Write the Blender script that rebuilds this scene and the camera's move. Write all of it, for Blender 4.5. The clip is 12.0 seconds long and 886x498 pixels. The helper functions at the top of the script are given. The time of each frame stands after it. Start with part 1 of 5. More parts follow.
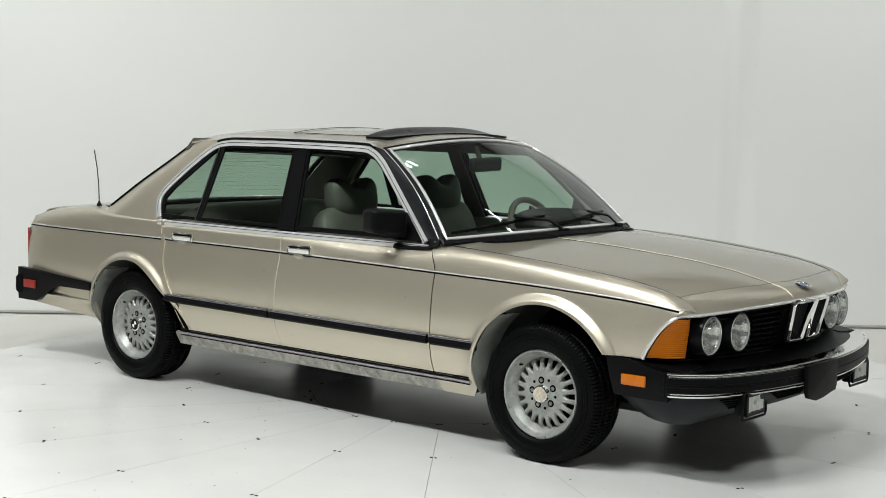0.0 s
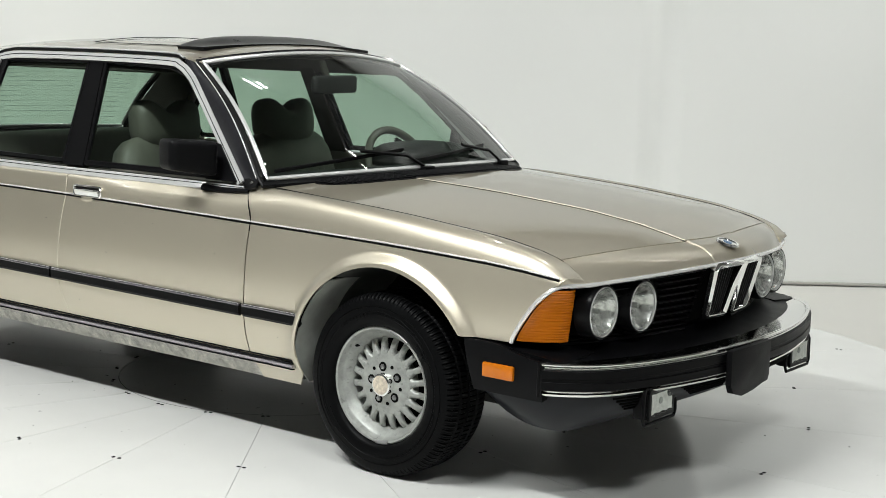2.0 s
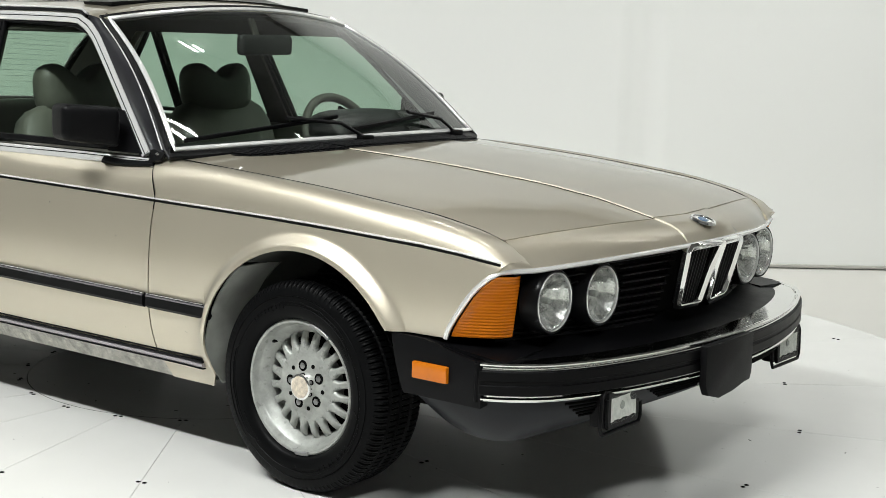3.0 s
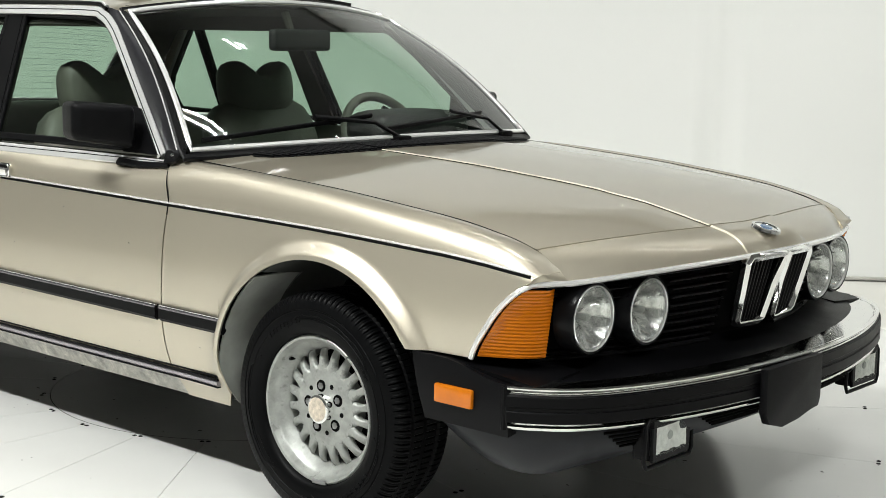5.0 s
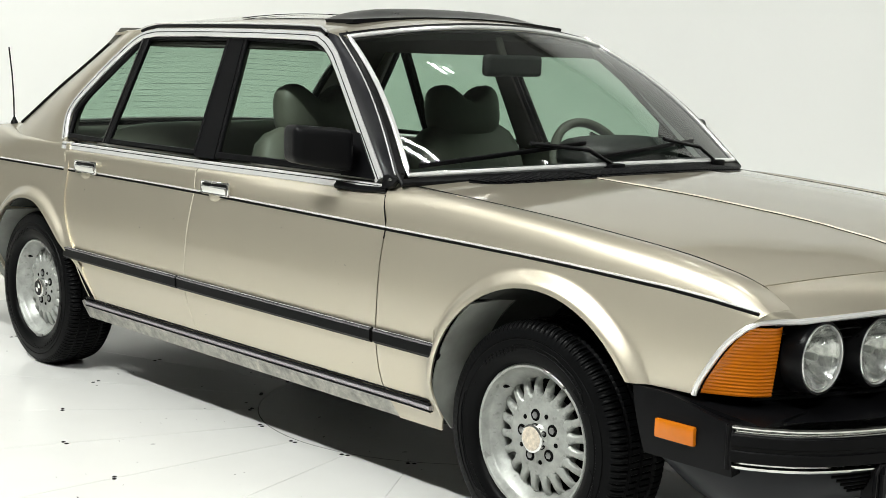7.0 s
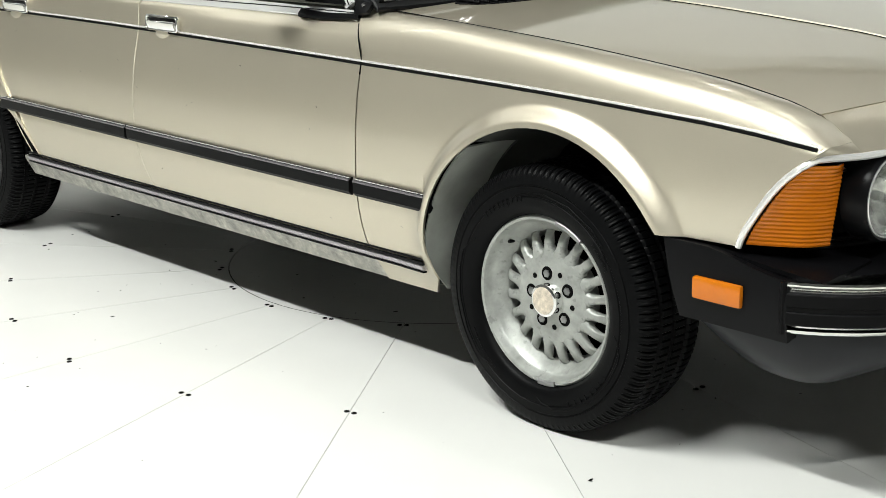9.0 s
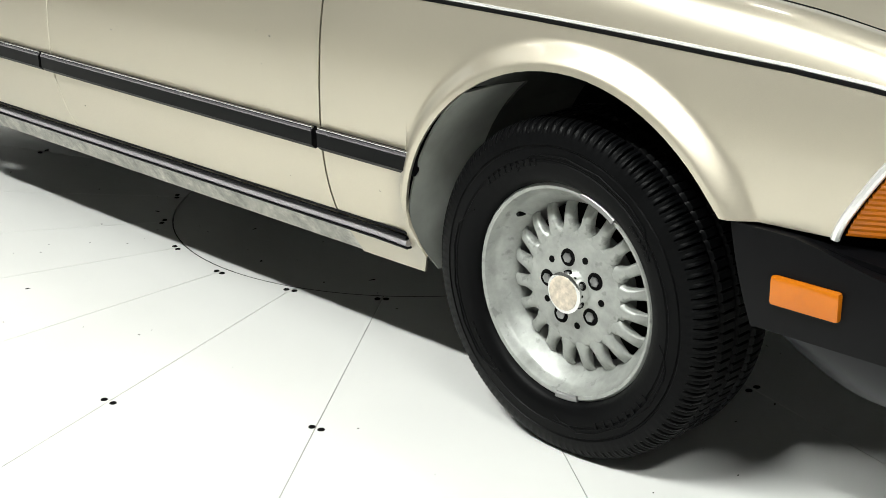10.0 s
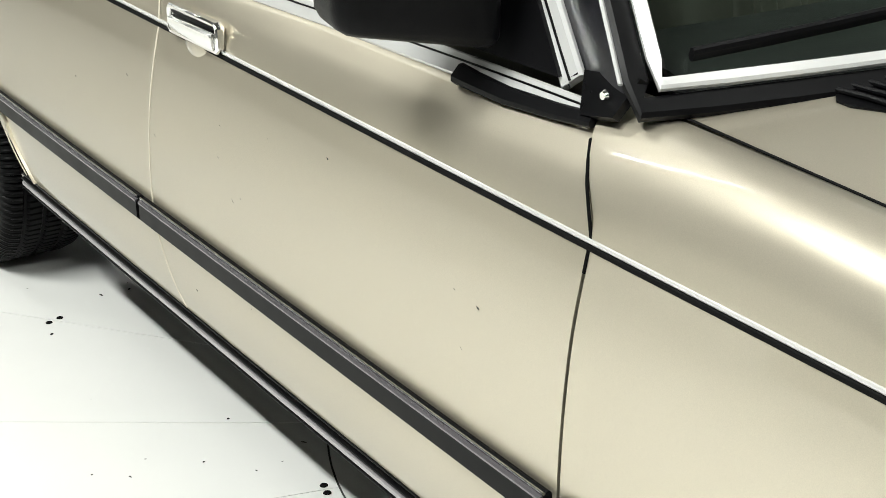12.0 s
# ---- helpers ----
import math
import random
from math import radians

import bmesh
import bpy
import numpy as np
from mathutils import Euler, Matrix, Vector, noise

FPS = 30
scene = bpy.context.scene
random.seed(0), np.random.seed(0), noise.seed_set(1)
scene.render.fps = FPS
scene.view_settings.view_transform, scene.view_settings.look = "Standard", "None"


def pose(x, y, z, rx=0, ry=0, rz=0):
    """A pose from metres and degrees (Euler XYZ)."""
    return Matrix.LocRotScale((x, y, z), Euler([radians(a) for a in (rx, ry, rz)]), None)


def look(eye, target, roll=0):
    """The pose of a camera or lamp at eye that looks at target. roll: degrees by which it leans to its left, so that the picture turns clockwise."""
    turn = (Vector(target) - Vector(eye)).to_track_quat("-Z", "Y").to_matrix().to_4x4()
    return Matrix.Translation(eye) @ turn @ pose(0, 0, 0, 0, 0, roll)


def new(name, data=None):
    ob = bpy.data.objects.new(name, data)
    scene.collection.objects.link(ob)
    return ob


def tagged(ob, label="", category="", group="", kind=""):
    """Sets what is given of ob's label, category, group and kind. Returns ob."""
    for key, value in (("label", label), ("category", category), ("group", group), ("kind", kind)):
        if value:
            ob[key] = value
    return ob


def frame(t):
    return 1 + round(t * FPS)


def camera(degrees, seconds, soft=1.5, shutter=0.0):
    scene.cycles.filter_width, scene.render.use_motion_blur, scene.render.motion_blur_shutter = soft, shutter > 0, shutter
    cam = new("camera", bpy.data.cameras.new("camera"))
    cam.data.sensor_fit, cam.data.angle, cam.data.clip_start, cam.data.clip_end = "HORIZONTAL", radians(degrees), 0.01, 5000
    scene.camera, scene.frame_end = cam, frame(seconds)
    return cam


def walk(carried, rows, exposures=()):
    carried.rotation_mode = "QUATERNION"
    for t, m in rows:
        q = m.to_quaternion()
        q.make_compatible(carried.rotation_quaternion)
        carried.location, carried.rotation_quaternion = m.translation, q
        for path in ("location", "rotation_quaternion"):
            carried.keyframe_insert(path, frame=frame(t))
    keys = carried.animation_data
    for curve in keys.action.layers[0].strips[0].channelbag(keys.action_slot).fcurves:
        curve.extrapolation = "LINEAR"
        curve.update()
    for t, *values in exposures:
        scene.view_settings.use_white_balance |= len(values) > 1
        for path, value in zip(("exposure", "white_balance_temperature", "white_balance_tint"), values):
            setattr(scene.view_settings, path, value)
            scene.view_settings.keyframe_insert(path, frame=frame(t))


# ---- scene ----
cam = camera(34.4, 12.0, soft=0.6)
PATH = [
    (0, (3.588, -5.87, 1.542), (2.321, -4.336, 1.346), 1.0),
    (0.5, (3.419, -5.519, 1.514), (2.162, -3.978, 1.302), 1.4),
    (1, (3.271, -5.163, 1.486), (2.032, -3.61, 1.253), 1.5),
    (1.5, (3.074, -4.799, 1.469), (1.858, -3.233, 1.21), 1.7),
    (2, (2.948, -4.408, 1.42), (1.751, -2.831, 1.14), 1.7),
    (2.5, (2.83, -4.06, 1.368), (1.64, -2.481, 1.07), 1.6),
    (3, (2.725, -3.76, 1.321), (1.526, -2.188, 1.019), 1.4),
    (3.2, (2.707, -3.653, 1.296), (1.499, -2.089, 0.991), 1.3),
    (4.8, (2.638, -3.35, 1.262), (1.353, -1.846, 0.967), 1.1),
    (5, (2.622, -3.364, 1.267), (1.321, -1.873, 0.976), 1.1),
    (5.5, (2.591, -3.379, 1.273), (1.238, -1.932, 0.995), 1.3),
    (6, (2.563, -3.406, 1.288), (1.158, -2.008, 1.019), 1.5),
    (6.5, (2.536, -3.427, 1.291), (1.082, -2.079, 1.029), 1.6),
    (6.7, (2.53, -3.438, 1.294), (1.06, -2.107, 1.032), 1.7),
    (8.3, (2.374, -3.441, 1.293), (0.91, -2.144, 0.878), -0.2),
    (8.5, (2.311, -3.369, 1.273), (0.862, -2.067, 0.823), -0.5),
    (9, (2.092, -3.104, 1.259), (0.681, -1.786, 0.738), -0.9),
    (9.5, (1.813, -2.854, 1.221), (0.438, -1.531, 0.621), -1.3),
    (10, (1.526, -2.605, 1.208), (0.168, -1.295, 0.544), -1.0),
    (10.5, (1.269, -2.322, 1.198), (-0.101, -1.055, 0.477), -0.6),
    (11, (0.924, -2.052, 1.171), (-0.492, -0.858, 0.417), -0.1),
    (11.2, (0.778, -1.998, 1.223), (-0.661, -0.823, 0.483), 1.2),
    (11.5, (0.624, -1.895, 1.33), (-0.837, -0.776, 0.545), -0.2),
    (12, (0.388, -1.713, 1.339), (-1.126, -0.666, 0.558), 0.1),
]
walk(cam, [(t, look(eye, target, roll)) for t, eye, target, roll in PATH], [(0.0, -0.12, 6340, 12), (2.5, 0.17, 6390, 12), (6.7, 0.34, 6490, 11), (9.0, 0.38, 6480, 10), (10.5, 0.45, 6460, 10), (12.0, 0.46, 6500, 10)])


# ---------------------------------------------------------------- light
world = bpy.data.worlds.new("studio_world")
scene.world = world
world.use_nodes = True
world.node_tree.nodes["Background"].inputs[0].default_value = (0.9, 0.95, 0.92, 1)
world.node_tree.nodes["Background"].inputs[1].default_value = 0.05
scene.view_settings.exposure = 0.0


# ---------------------------------------------------------------- helpers of this scene
def lerp(a, b, t):
    return a + (b - a) * t


def tab(pairs, x):
    """Piecewise cubic-smoothed table look-up; pairs sorted by their first number."""
    if x <= pairs[0][0]:
        return pairs[0][1]
    for i in range(len(pairs) - 1):
        (a, fa), (b, fb) = pairs[i], pairs[i + 1]
        if x <= b:
            sl = []
            for j in (i, i + 1):
                p, n = pairs[max(j - 1, 0)], pairs[min(j + 1, len(pairs) - 1)]
                sl.append((n[1] - p[1]) / (n[0] - p[0]))
            t, w = (x - a) / (b - a), b - a
            return ((2 * t**3 - 3 * t**2 + 1) * fa + (t**3 - 2 * t**2 + t) * w * sl[0]
                    + (-2 * t**3 + 3 * t**2) * fb + (t**3 - t**2) * w * sl[1])
    return pairs[-1][1]


def smooth(t):
    t = min(max(t, 0.0), 1.0)
    return t * t * (3 - 2 * t)


def finish(bm, name, mat, parent=None, label="", angle=40, flat=False):
    me = bpy.data.meshes.new(name)
    bm.to_mesh(me)
    bm.free()
    if not flat:
        for p in me.polygons:
            p.use_smooth = True
        me.set_sharp_from_angle(angle=radians(angle))
    me.materials.append(mat)
    ob = new(name, me)
    if parent:
        ob.parent = parent
    return tagged(ob, label)


def part(name, bm, mat, parent, label="", angle=40, flat=False):
    return finish(bm, name, mat, parent, label, angle, flat)


def sheet(f, us, vs, thick=0.004, centre=(-1.4, 0.0, 0.5)):
    """A curved panel from f(u, v), given thickness towards centre."""
    P = np.array([[tuple(f(u, v)) for v in vs] for u in us], dtype=float)
    n, m = len(us), len(vs)
    verts = [tuple(p) for p in P.reshape(-1, 3)]
    faces = [(i * m + j, (i + 1) * m + j, (i + 1) * m + j + 1, i * m + j + 1) for i in range(n - 1) for j in range(m - 1)]
    if thick:
        N = np.cross(np.gradient(P, axis=0), np.gradient(P, axis=1))
        size = np.linalg.norm(N, axis=2, keepdims=True)
        N = N / np.maximum(size, 1e-12)
        if (N * (P - np.array(centre))).sum() < 0:
            N = -N
        N[size[..., 0] < 1e-10] = 0
        verts += [tuple(p) for p in (P - N * thick).reshape(-1, 3)]
        k = n * m
        faces += [tuple(k + q for q in face[::-1]) for face in faces]
        ring = [i * m for i in range(n)] + [(n - 1) * m + j for j in range(1, m)] + [i * m + m - 1 for i in range(n - 2, -1, -1)] + [j for j in range(m - 2, 0, -1)]
        faces += [(ring[q], ring[q - 1], ring[q - 1] + k, ring[q] + k) for q in range(len(ring))]
    me = bpy.data.meshes.new("sheet")
    me.from_pydata(verts, [], faces)
    bm = bmesh.new()
    bm.from_mesh(me)
    bpy.data.meshes.remove(me)
    bmesh.ops.dissolve_degenerate(bm, dist=0.00002, edges=bm.edges[:])
    bmesh.ops.recalc_face_normals(bm, faces=bm.faces[:])
    return bm


def steps(n, a=0.0, b=1.0, power=1.0):
    return [a + (b - a) * (i / n) ** power for i in range(n + 1)]


def sweep(path, w, h, nrm, closed=False, bev=0.3, bm=None, taper=None):
    """A bar with rounded corners along path: w across, h along nrm (a vector or a list of them)."""
    bm = bm or bmesh.new()
    path = [Vector(p) for p in path]
    n = len(path)
    b = bev * min(w, h)
    prof = [(-w / 2 + b, -h / 2), (w / 2 - b, -h / 2), (w / 2, -h / 2 + b), (w / 2, h / 2 - b),
            (w / 2 - b, h / 2), (-w / 2 + b, h / 2), (-w / 2, h / 2 - b), (-w / 2, -h / 2 + b)]
    rings = []
    for i, p in enumerate(path):
        if closed:
            d = path[(i + 1) % n] - path[i - 1]
        else:
            d = path[min(i + 1, n - 1)] - path[max(i - 1, 0)]
        d.normalize()
        nv = Vector(nrm[i] if isinstance(nrm, list) else nrm)
        side = d.cross(nv)
        side.normalize()
        up = side.cross(d)
        k = taper(i / max(n - 1, 1)) if taper else 1.0
        rings.append([bm.verts.new(p + side * a * k + up * c * k) for a, c in prof])
    m = len(prof)
    for i in range(n if closed else n - 1):
        r, q = rings[i], rings[(i + 1) % n]
        for j in range(m):
            bm.faces.new((r[j], r[(j + 1) % m], q[(j + 1) % m], q[j]))
    if not closed:
        bm.faces.new(rings[0][::-1])
        bm.faces.new(rings[-1])
    bmesh.ops.recalc_face_normals(bm, faces=bm.faces[:])
    return bm


def box(cx, cy, cz, sx, sy, sz, bev=0.0, bm=None, seg=2, m=None):
    own = bmesh.new()
    bmesh.ops.create_cube(own, size=1.0)
    for v in own.verts:
        v.co = Vector((v.co.x * sx, v.co.y * sy, v.co.z * sz))
    if bev:
        bmesh.ops.bevel(own, geom=own.edges[:], offset=bev, segments=seg, affect="EDGES", profile=0.6)
    own.transform(Matrix.Translation((cx, cy, cz)) @ (m or Matrix()))
    return merge(own, bm)


def merge(own, bm):
    if bm is None:
        return own
    me = bpy.data.meshes.new("join")
    own.to_mesh(me)
    own.free()
    bm.from_mesh(me)
    bpy.data.meshes.remove(me)
    return bm


def lathe(prof, n=64, bm=None, m=None, shift=None):
    """Turns (radius, offset) pairs about the y axis; offsets run along -y."""
    own = bmesh.new()
    rings = []
    for k in range(n):
        a = 2 * math.pi * k / n
        row = []
        for j, (r, o) in enumerate(prof):
            rr, oo = (r, o) if shift is None else shift(k, j, r, o)
            row.append(own.verts.new((rr * math.cos(a), -oo, rr * math.sin(a))))
        rings.append(row)
    for k in range(n):
        a, b = rings[k], rings[(k + 1) % n]
        for j in range(len(prof) - 1):
            own.faces.new((a[j], a[j + 1], b[j + 1], b[j]))
    bmesh.ops.remove_doubles(own, verts=own.verts[:], dist=0.00002)
    bmesh.ops.recalc_face_normals(own, faces=own.faces[:])
    if m:
        own.transform(m)
    return merge(own, bm)


def plate(poly, f, thick, bm=None, n=None):
    """A flat-cut piece: poly of (a, b) mapped by f to space, pushed out along n by thick."""
    own = bmesh.new()
    vs = [own.verts.new(f(a, b)) for a, b in poly]
    face = own.faces.new(vs)
    if thick:
        ext = bmesh.ops.extrude_face_region(own, geom=[face])
        nv = Vector(n) * thick
        for v in ext["geom"]:
            if isinstance(v, bmesh.types.BMVert):
                v.co += nv
    bmesh.ops.recalc_face_normals(own, faces=own.faces[:])
    return merge(own, bm)


# ---------------------------------------------------------------- materials
def material(name, color, rough=0.5, metal=0.0, coat=0.0, vary=0.06, scale=8.0, bump=0.0, bump_scale=60.0,
             trans=0.0, ior=1.45, spec=0.5, grain=0.0, grain_scale=400.0, rough_vary=0.08):
    m = bpy.data.materials.new(name)
    m.use_nodes = True
    nt = m.node_tree
    b = nt.nodes["Principled BSDF"]
    b.inputs["Roughness"].default_value = rough
    b.inputs["Metallic"].default_value = metal
    b.inputs["Coat Weight"].default_value = coat
    b.inputs["Coat Roughness"].default_value = 0.03
    b.inputs["Transmission Weight"].default_value = trans
    b.inputs["IOR"].default_value = ior
    b.inputs["Specular IOR Level"].default_value = spec
    b.inputs["Base Color"].default_value = (*color, 1)
    co = nt.nodes.new("ShaderNodeTexCoord")
    if vary or grain:
        no = nt.nodes.new("ShaderNodeTexNoise")
        no.inputs["Scale"].default_value, no.inputs["Detail"].default_value = scale, 5
        nt.links.new(co.outputs["Object"], no.inputs["Vector"])
        g = nt.nodes.new("ShaderNodeTexNoise")
        g.inputs["Scale"].default_value, g.inputs["Detail"].default_value = grain_scale, 2
        nt.links.new(co.outputs["Object"], g.inputs["Vector"])
        mr = nt.nodes.new("ShaderNodeMapRange")
        mr.inputs["To Min"].default_value, mr.inputs["To Max"].default_value = 1 - vary * 2, 1 + vary * 2
        nt.links.new(no.outputs["Fac"], mr.inputs["Value"])
        gr = nt.nodes.new("ShaderNodeMapRange")
        gr.inputs["To Min"].default_value, gr.inputs["To Max"].default_value = 1 - grain * 2, 1 + grain * 2
        nt.links.new(g.outputs["Fac"], gr.inputs["Value"])
        mu = nt.nodes.new("ShaderNodeMath")
        mu.operation = "MULTIPLY"
        nt.links.new(mr.outputs[0], mu.inputs[0])
        nt.links.new(gr.outputs[0], mu.inputs[1])
        vm = nt.nodes.new("ShaderNodeVectorMath")
        vm.operation = "SCALE"
        vm.inputs[0].default_value = color
        nt.links.new(mu.outputs[0], vm.inputs["Scale"])
        nt.links.new(vm.outputs[0], b.inputs["Base Color"])
        rr = nt.nodes.new("ShaderNodeMapRange")
        rr.inputs["To Min"].default_value = max(rough - rough_vary, 0.0)
        rr.inputs["To Max"].default_value = rough + rough_vary
        nt.links.new(no.outputs["Fac"], rr.inputs["Value"])
        nt.links.new(rr.outputs[0], b.inputs["Roughness"])
    if bump:
        bn = nt.nodes.new("ShaderNodeTexNoise")
        bn.inputs["Scale"].default_value, bn.inputs["Detail"].default_value = bump_scale, 4
        nt.links.new(co.outputs["Object"], bn.inputs["Vector"])
        bu = nt.nodes.new("ShaderNodeBump")
        bu.inputs["Strength"].default_value, bu.inputs["Distance"].default_value = bump, 0.002
        nt.links.new(bn.outputs["Fac"], bu.inputs["Height"])
        nt.links.new(bu.outputs[0], b.inputs["Normal"])
    return m


PAINT = material("champagne_metallic_paint", (0.69, 0.632, 0.513), 0.38, 0.90, 1.0, vary=0.012, scale=3, grain=0.05, grain_scale=900, rough_vary=0.02)
PAINT.node_tree.nodes["Principled BSDF"].inputs["Coat Roughness"].default_value = 0.025
PAINT.node_tree.nodes["Principled BSDF"].inputs["Coat IOR"].default_value = 1.50
PAINT.node_tree.nodes["Principled BSDF"].inputs["Specular Tint"].default_value = (0.02, 0.02, 0.02, 1)


def second_lobe(m, rough, share):
    """Flakes that lie less even: the same paint once more with a broader gloss, mixed in."""
    nt = m.node_tree
    a, b = nt.nodes["Principled BSDF"], nt.nodes.new("ShaderNodeBsdfPrincipled")
    for key in ("Metallic", "Coat Weight", "Coat Roughness", "Coat IOR", "Specular Tint", "IOR"):
        b.inputs[key].default_value = a.inputs[key].default_value
    b.inputs["Roughness"].default_value = rough
    nt.links.new(a.inputs["Base Color"].links[0].from_socket, b.inputs["Base Color"])
    mix = nt.nodes.new("ShaderNodeMixShader")
    mix.inputs[0].default_value = share
    nt.links.new(a.outputs[0], mix.inputs[1])
    nt.links.new(b.outputs[0], mix.inputs[2])
    nt.links.new(mix.outputs[0], nt.nodes["Material Output"].inputs[0])


second_lobe(PAINT, 0.56, 0.3)
BLACK = material("black_plastic", (0.003, 0.003, 0.0036), 0.42, spec=0.15, vary=0.15, scale=14, bump=0.12, bump_scale=500)
RUBBER = material("black_rubber_trim", (0.0025, 0.0025, 0.003), 0.40, vary=0.15, scale=20, spec=0.13)
MATT = material("matt_black_tape", (0.004, 0.004, 0.004), 0.7, vary=0.1, spec=0.1)
GLOSS_BLACK = material("black_satin_paint", (0.005, 0.005, 0.0055), 0.3, spec=0.14, vary=0.1, scale=12)
FADED = material("faded_black_paint", (0.014, 0.014, 0.017), 0.36, spec=0.35, vary=0.45, scale=60, grain=0.3, grain_scale=220, rough_vary=0.15)
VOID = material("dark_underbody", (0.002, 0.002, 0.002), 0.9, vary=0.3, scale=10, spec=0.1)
TYRE = material("tyre_rubber", (0.0022, 0.0023, 0.0026), 0.45, spec=0.09, vary=0.25, scale=9, bump=0.2, bump_scale=120)
CHROME = material("chrome", (0.90, 0.90, 0.89), 0.10, 1.0, vary=0.03, scale=30, rough_vary=0.05)
ALU = material("polished_bright_trim", (0.90, 0.90, 0.89), 0.22, 0.55, vary=0.004, scale=6, rough_vary=0.0)
PALE_SATIN = material("satin_pale_trim", (0.40, 0.38, 0.40), 0.3, 0.6, vary=0.06, scale=20)
SATIN = material("satin_grey_trim", (0.20, 0.19, 0.205), 0.25, 0.7, vary=0.06, scale=20)
# underbody coating, also the painted-in shade of the wheel housings
UNDER = material("underseal_and_well_shade", (0.05, 0.052, 0.048), 0.9, vary=0.2, scale=8, spec=0.1)
ALLOY = material("worn_alloy", (0.35, 0.36, 0.34), 0.40, 0.35, vary=0.24, scale=30, grain=0.05, grain_scale=140, rough_vary=0.12)
AMBER = material("amber_lens", (0.55, 0.15, 0.005), 0.15, vary=0.06, scale=30, spec=0.6)
RED = material("red_lens", (0.30, 0.03, 0.02), 0.2, vary=0.05)
LEATHER = material("grey_beige_leather", (0.125, 0.122, 0.102), 0.5, vary=0.1, scale=12, bump=0.15, bump_scale=220)
DASH = material("dark_dashboard_vinyl", (0.007, 0.007, 0.007), 0.6, vary=0.12, bump=0.2, bump_scale=300)
LINER = material("grey_headliner_cloth", (0.05, 0.047, 0.038), 0.9, vary=0.08, bump=0.2, bump_scale=400)
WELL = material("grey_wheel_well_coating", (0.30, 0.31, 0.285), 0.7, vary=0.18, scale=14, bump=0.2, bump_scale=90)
DISC = material("brushed_steel", (0.30, 0.30, 0.30), 0.4, 0.9, vary=0.1)


def glass_material(name, tint, rough=0.0):
    m = bpy.data.materials.new(name)
    m.use_nodes = True
    nt = m.node_tree
    nt.nodes.remove(nt.nodes["Principled BSDF"])
    out = nt.nodes["Material Output"]
    tr = nt.nodes.new("ShaderNodeBsdfTransparent")
    tr.inputs[0].default_value = (*tint, 1)
    gl = nt.nodes.new("ShaderNodeBsdfGlossy")
    gl.inputs["Roughness"].default_value = rough
    lw = nt.nodes.new("ShaderNodeLayerWeight")
    lw.inputs[0].default_value = 0.5
    pw = nt.nodes.new("ShaderNodeMath")
    pw.operation, pw.inputs[1].default_value = "POWER", 5.0
    nt.links.new(lw.outputs["Facing"], pw.inputs[0])
    fr = nt.nodes.new("ShaderNodeMapRange")
    fr.inputs["To Min"].default_value = 0.045
    nt.links.new(pw.outputs[0], fr.inputs["Value"])
    mx = nt.nodes.new("ShaderNodeMixShader")
    nt.links.new(fr.outputs[0], mx.inputs[0])
    nt.links.new(tr.outputs[0], mx.inputs[1])
    nt.links.new(gl.outputs[0], mx.inputs[2])
    nt.links.new(mx.outputs[0], out.inputs[0])
    return m


GLASS = glass_material("green_tinted_glass", (0.60, 0.72, 0.64))
LENS = glass_material("clear_lens_glass", (0.92, 0.94, 0.93), 0.02)
def add_marks(m, scale, low, high, dark):
    """Scattered small marks in the paint."""
    nt = m.node_tree
    b = nt.nodes["Principled BSDF"]
    src = b.inputs["Base Color"].links[0].from_socket
    co = nt.nodes.new("ShaderNodeTexCoord")
    for sc, lo, hi, dk in ((scale, low, high, dark), (scale * 0.12, low - 0.08, high + 0.06, 1 - (1 - dark) * 0.12)):
        no = nt.nodes.new("ShaderNodeTexNoise")
        no.inputs["Scale"].default_value, no.inputs["Detail"].default_value = sc, 3
        mr = nt.nodes.new("ShaderNodeMapRange")
        mr.inputs["From Min"].default_value, mr.inputs["From Max"].default_value = lo, hi
        mr.inputs["To Min"].default_value, mr.inputs["To Max"].default_value = 1.0, dk
        vm = nt.nodes.new("ShaderNodeVectorMath")
        vm.operation = "SCALE"
        nt.links.new(co.outputs["Object"], no.inputs["Vector"])
        nt.links.new(no.outputs["Fac"], mr.inputs["Value"])
        nt.links.new(src, vm.inputs[0])
        nt.links.new(mr.outputs[0], vm.inputs["Scale"])
        src = vm.outputs[0]
    nt.links.new(src, b.inputs["Base Color"])


FLOOR = material("white_painted_steel_plate", (0.70, 0.70, 0.68), 0.19, vary=0.03, scale=2.2, bump=0.02, bump_scale=30, rough_vary=0.10)
add_marks(ALLOY, 45, 0.62, 0.70, 0.72)
add_marks(FLOOR, 30, 0.74, 0.78, 0.45)
FLOOR2 = material("pale_grey_floor_paint", (0.56, 0.55, 0.515), 0.5, vary=0.03, scale=1.4)
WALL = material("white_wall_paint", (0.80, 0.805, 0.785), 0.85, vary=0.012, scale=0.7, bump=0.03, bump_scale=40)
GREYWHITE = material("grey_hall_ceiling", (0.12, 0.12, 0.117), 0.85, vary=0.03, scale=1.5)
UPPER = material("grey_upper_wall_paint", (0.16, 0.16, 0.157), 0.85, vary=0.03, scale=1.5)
DIM = material("unseen_hall_grey", (0.14, 0.14, 0.135), 0.8, vary=0.05, scale=1.5)
FILL_WALL = material("fill_wall_grey", (0.42, 0.42, 0.41), 0.85, vary=0.03, scale=1.5)
EDGE = material("pale_seam_bead", (0.62, 0.57, 0.46), 0.45, vary=0.1, scale=40)
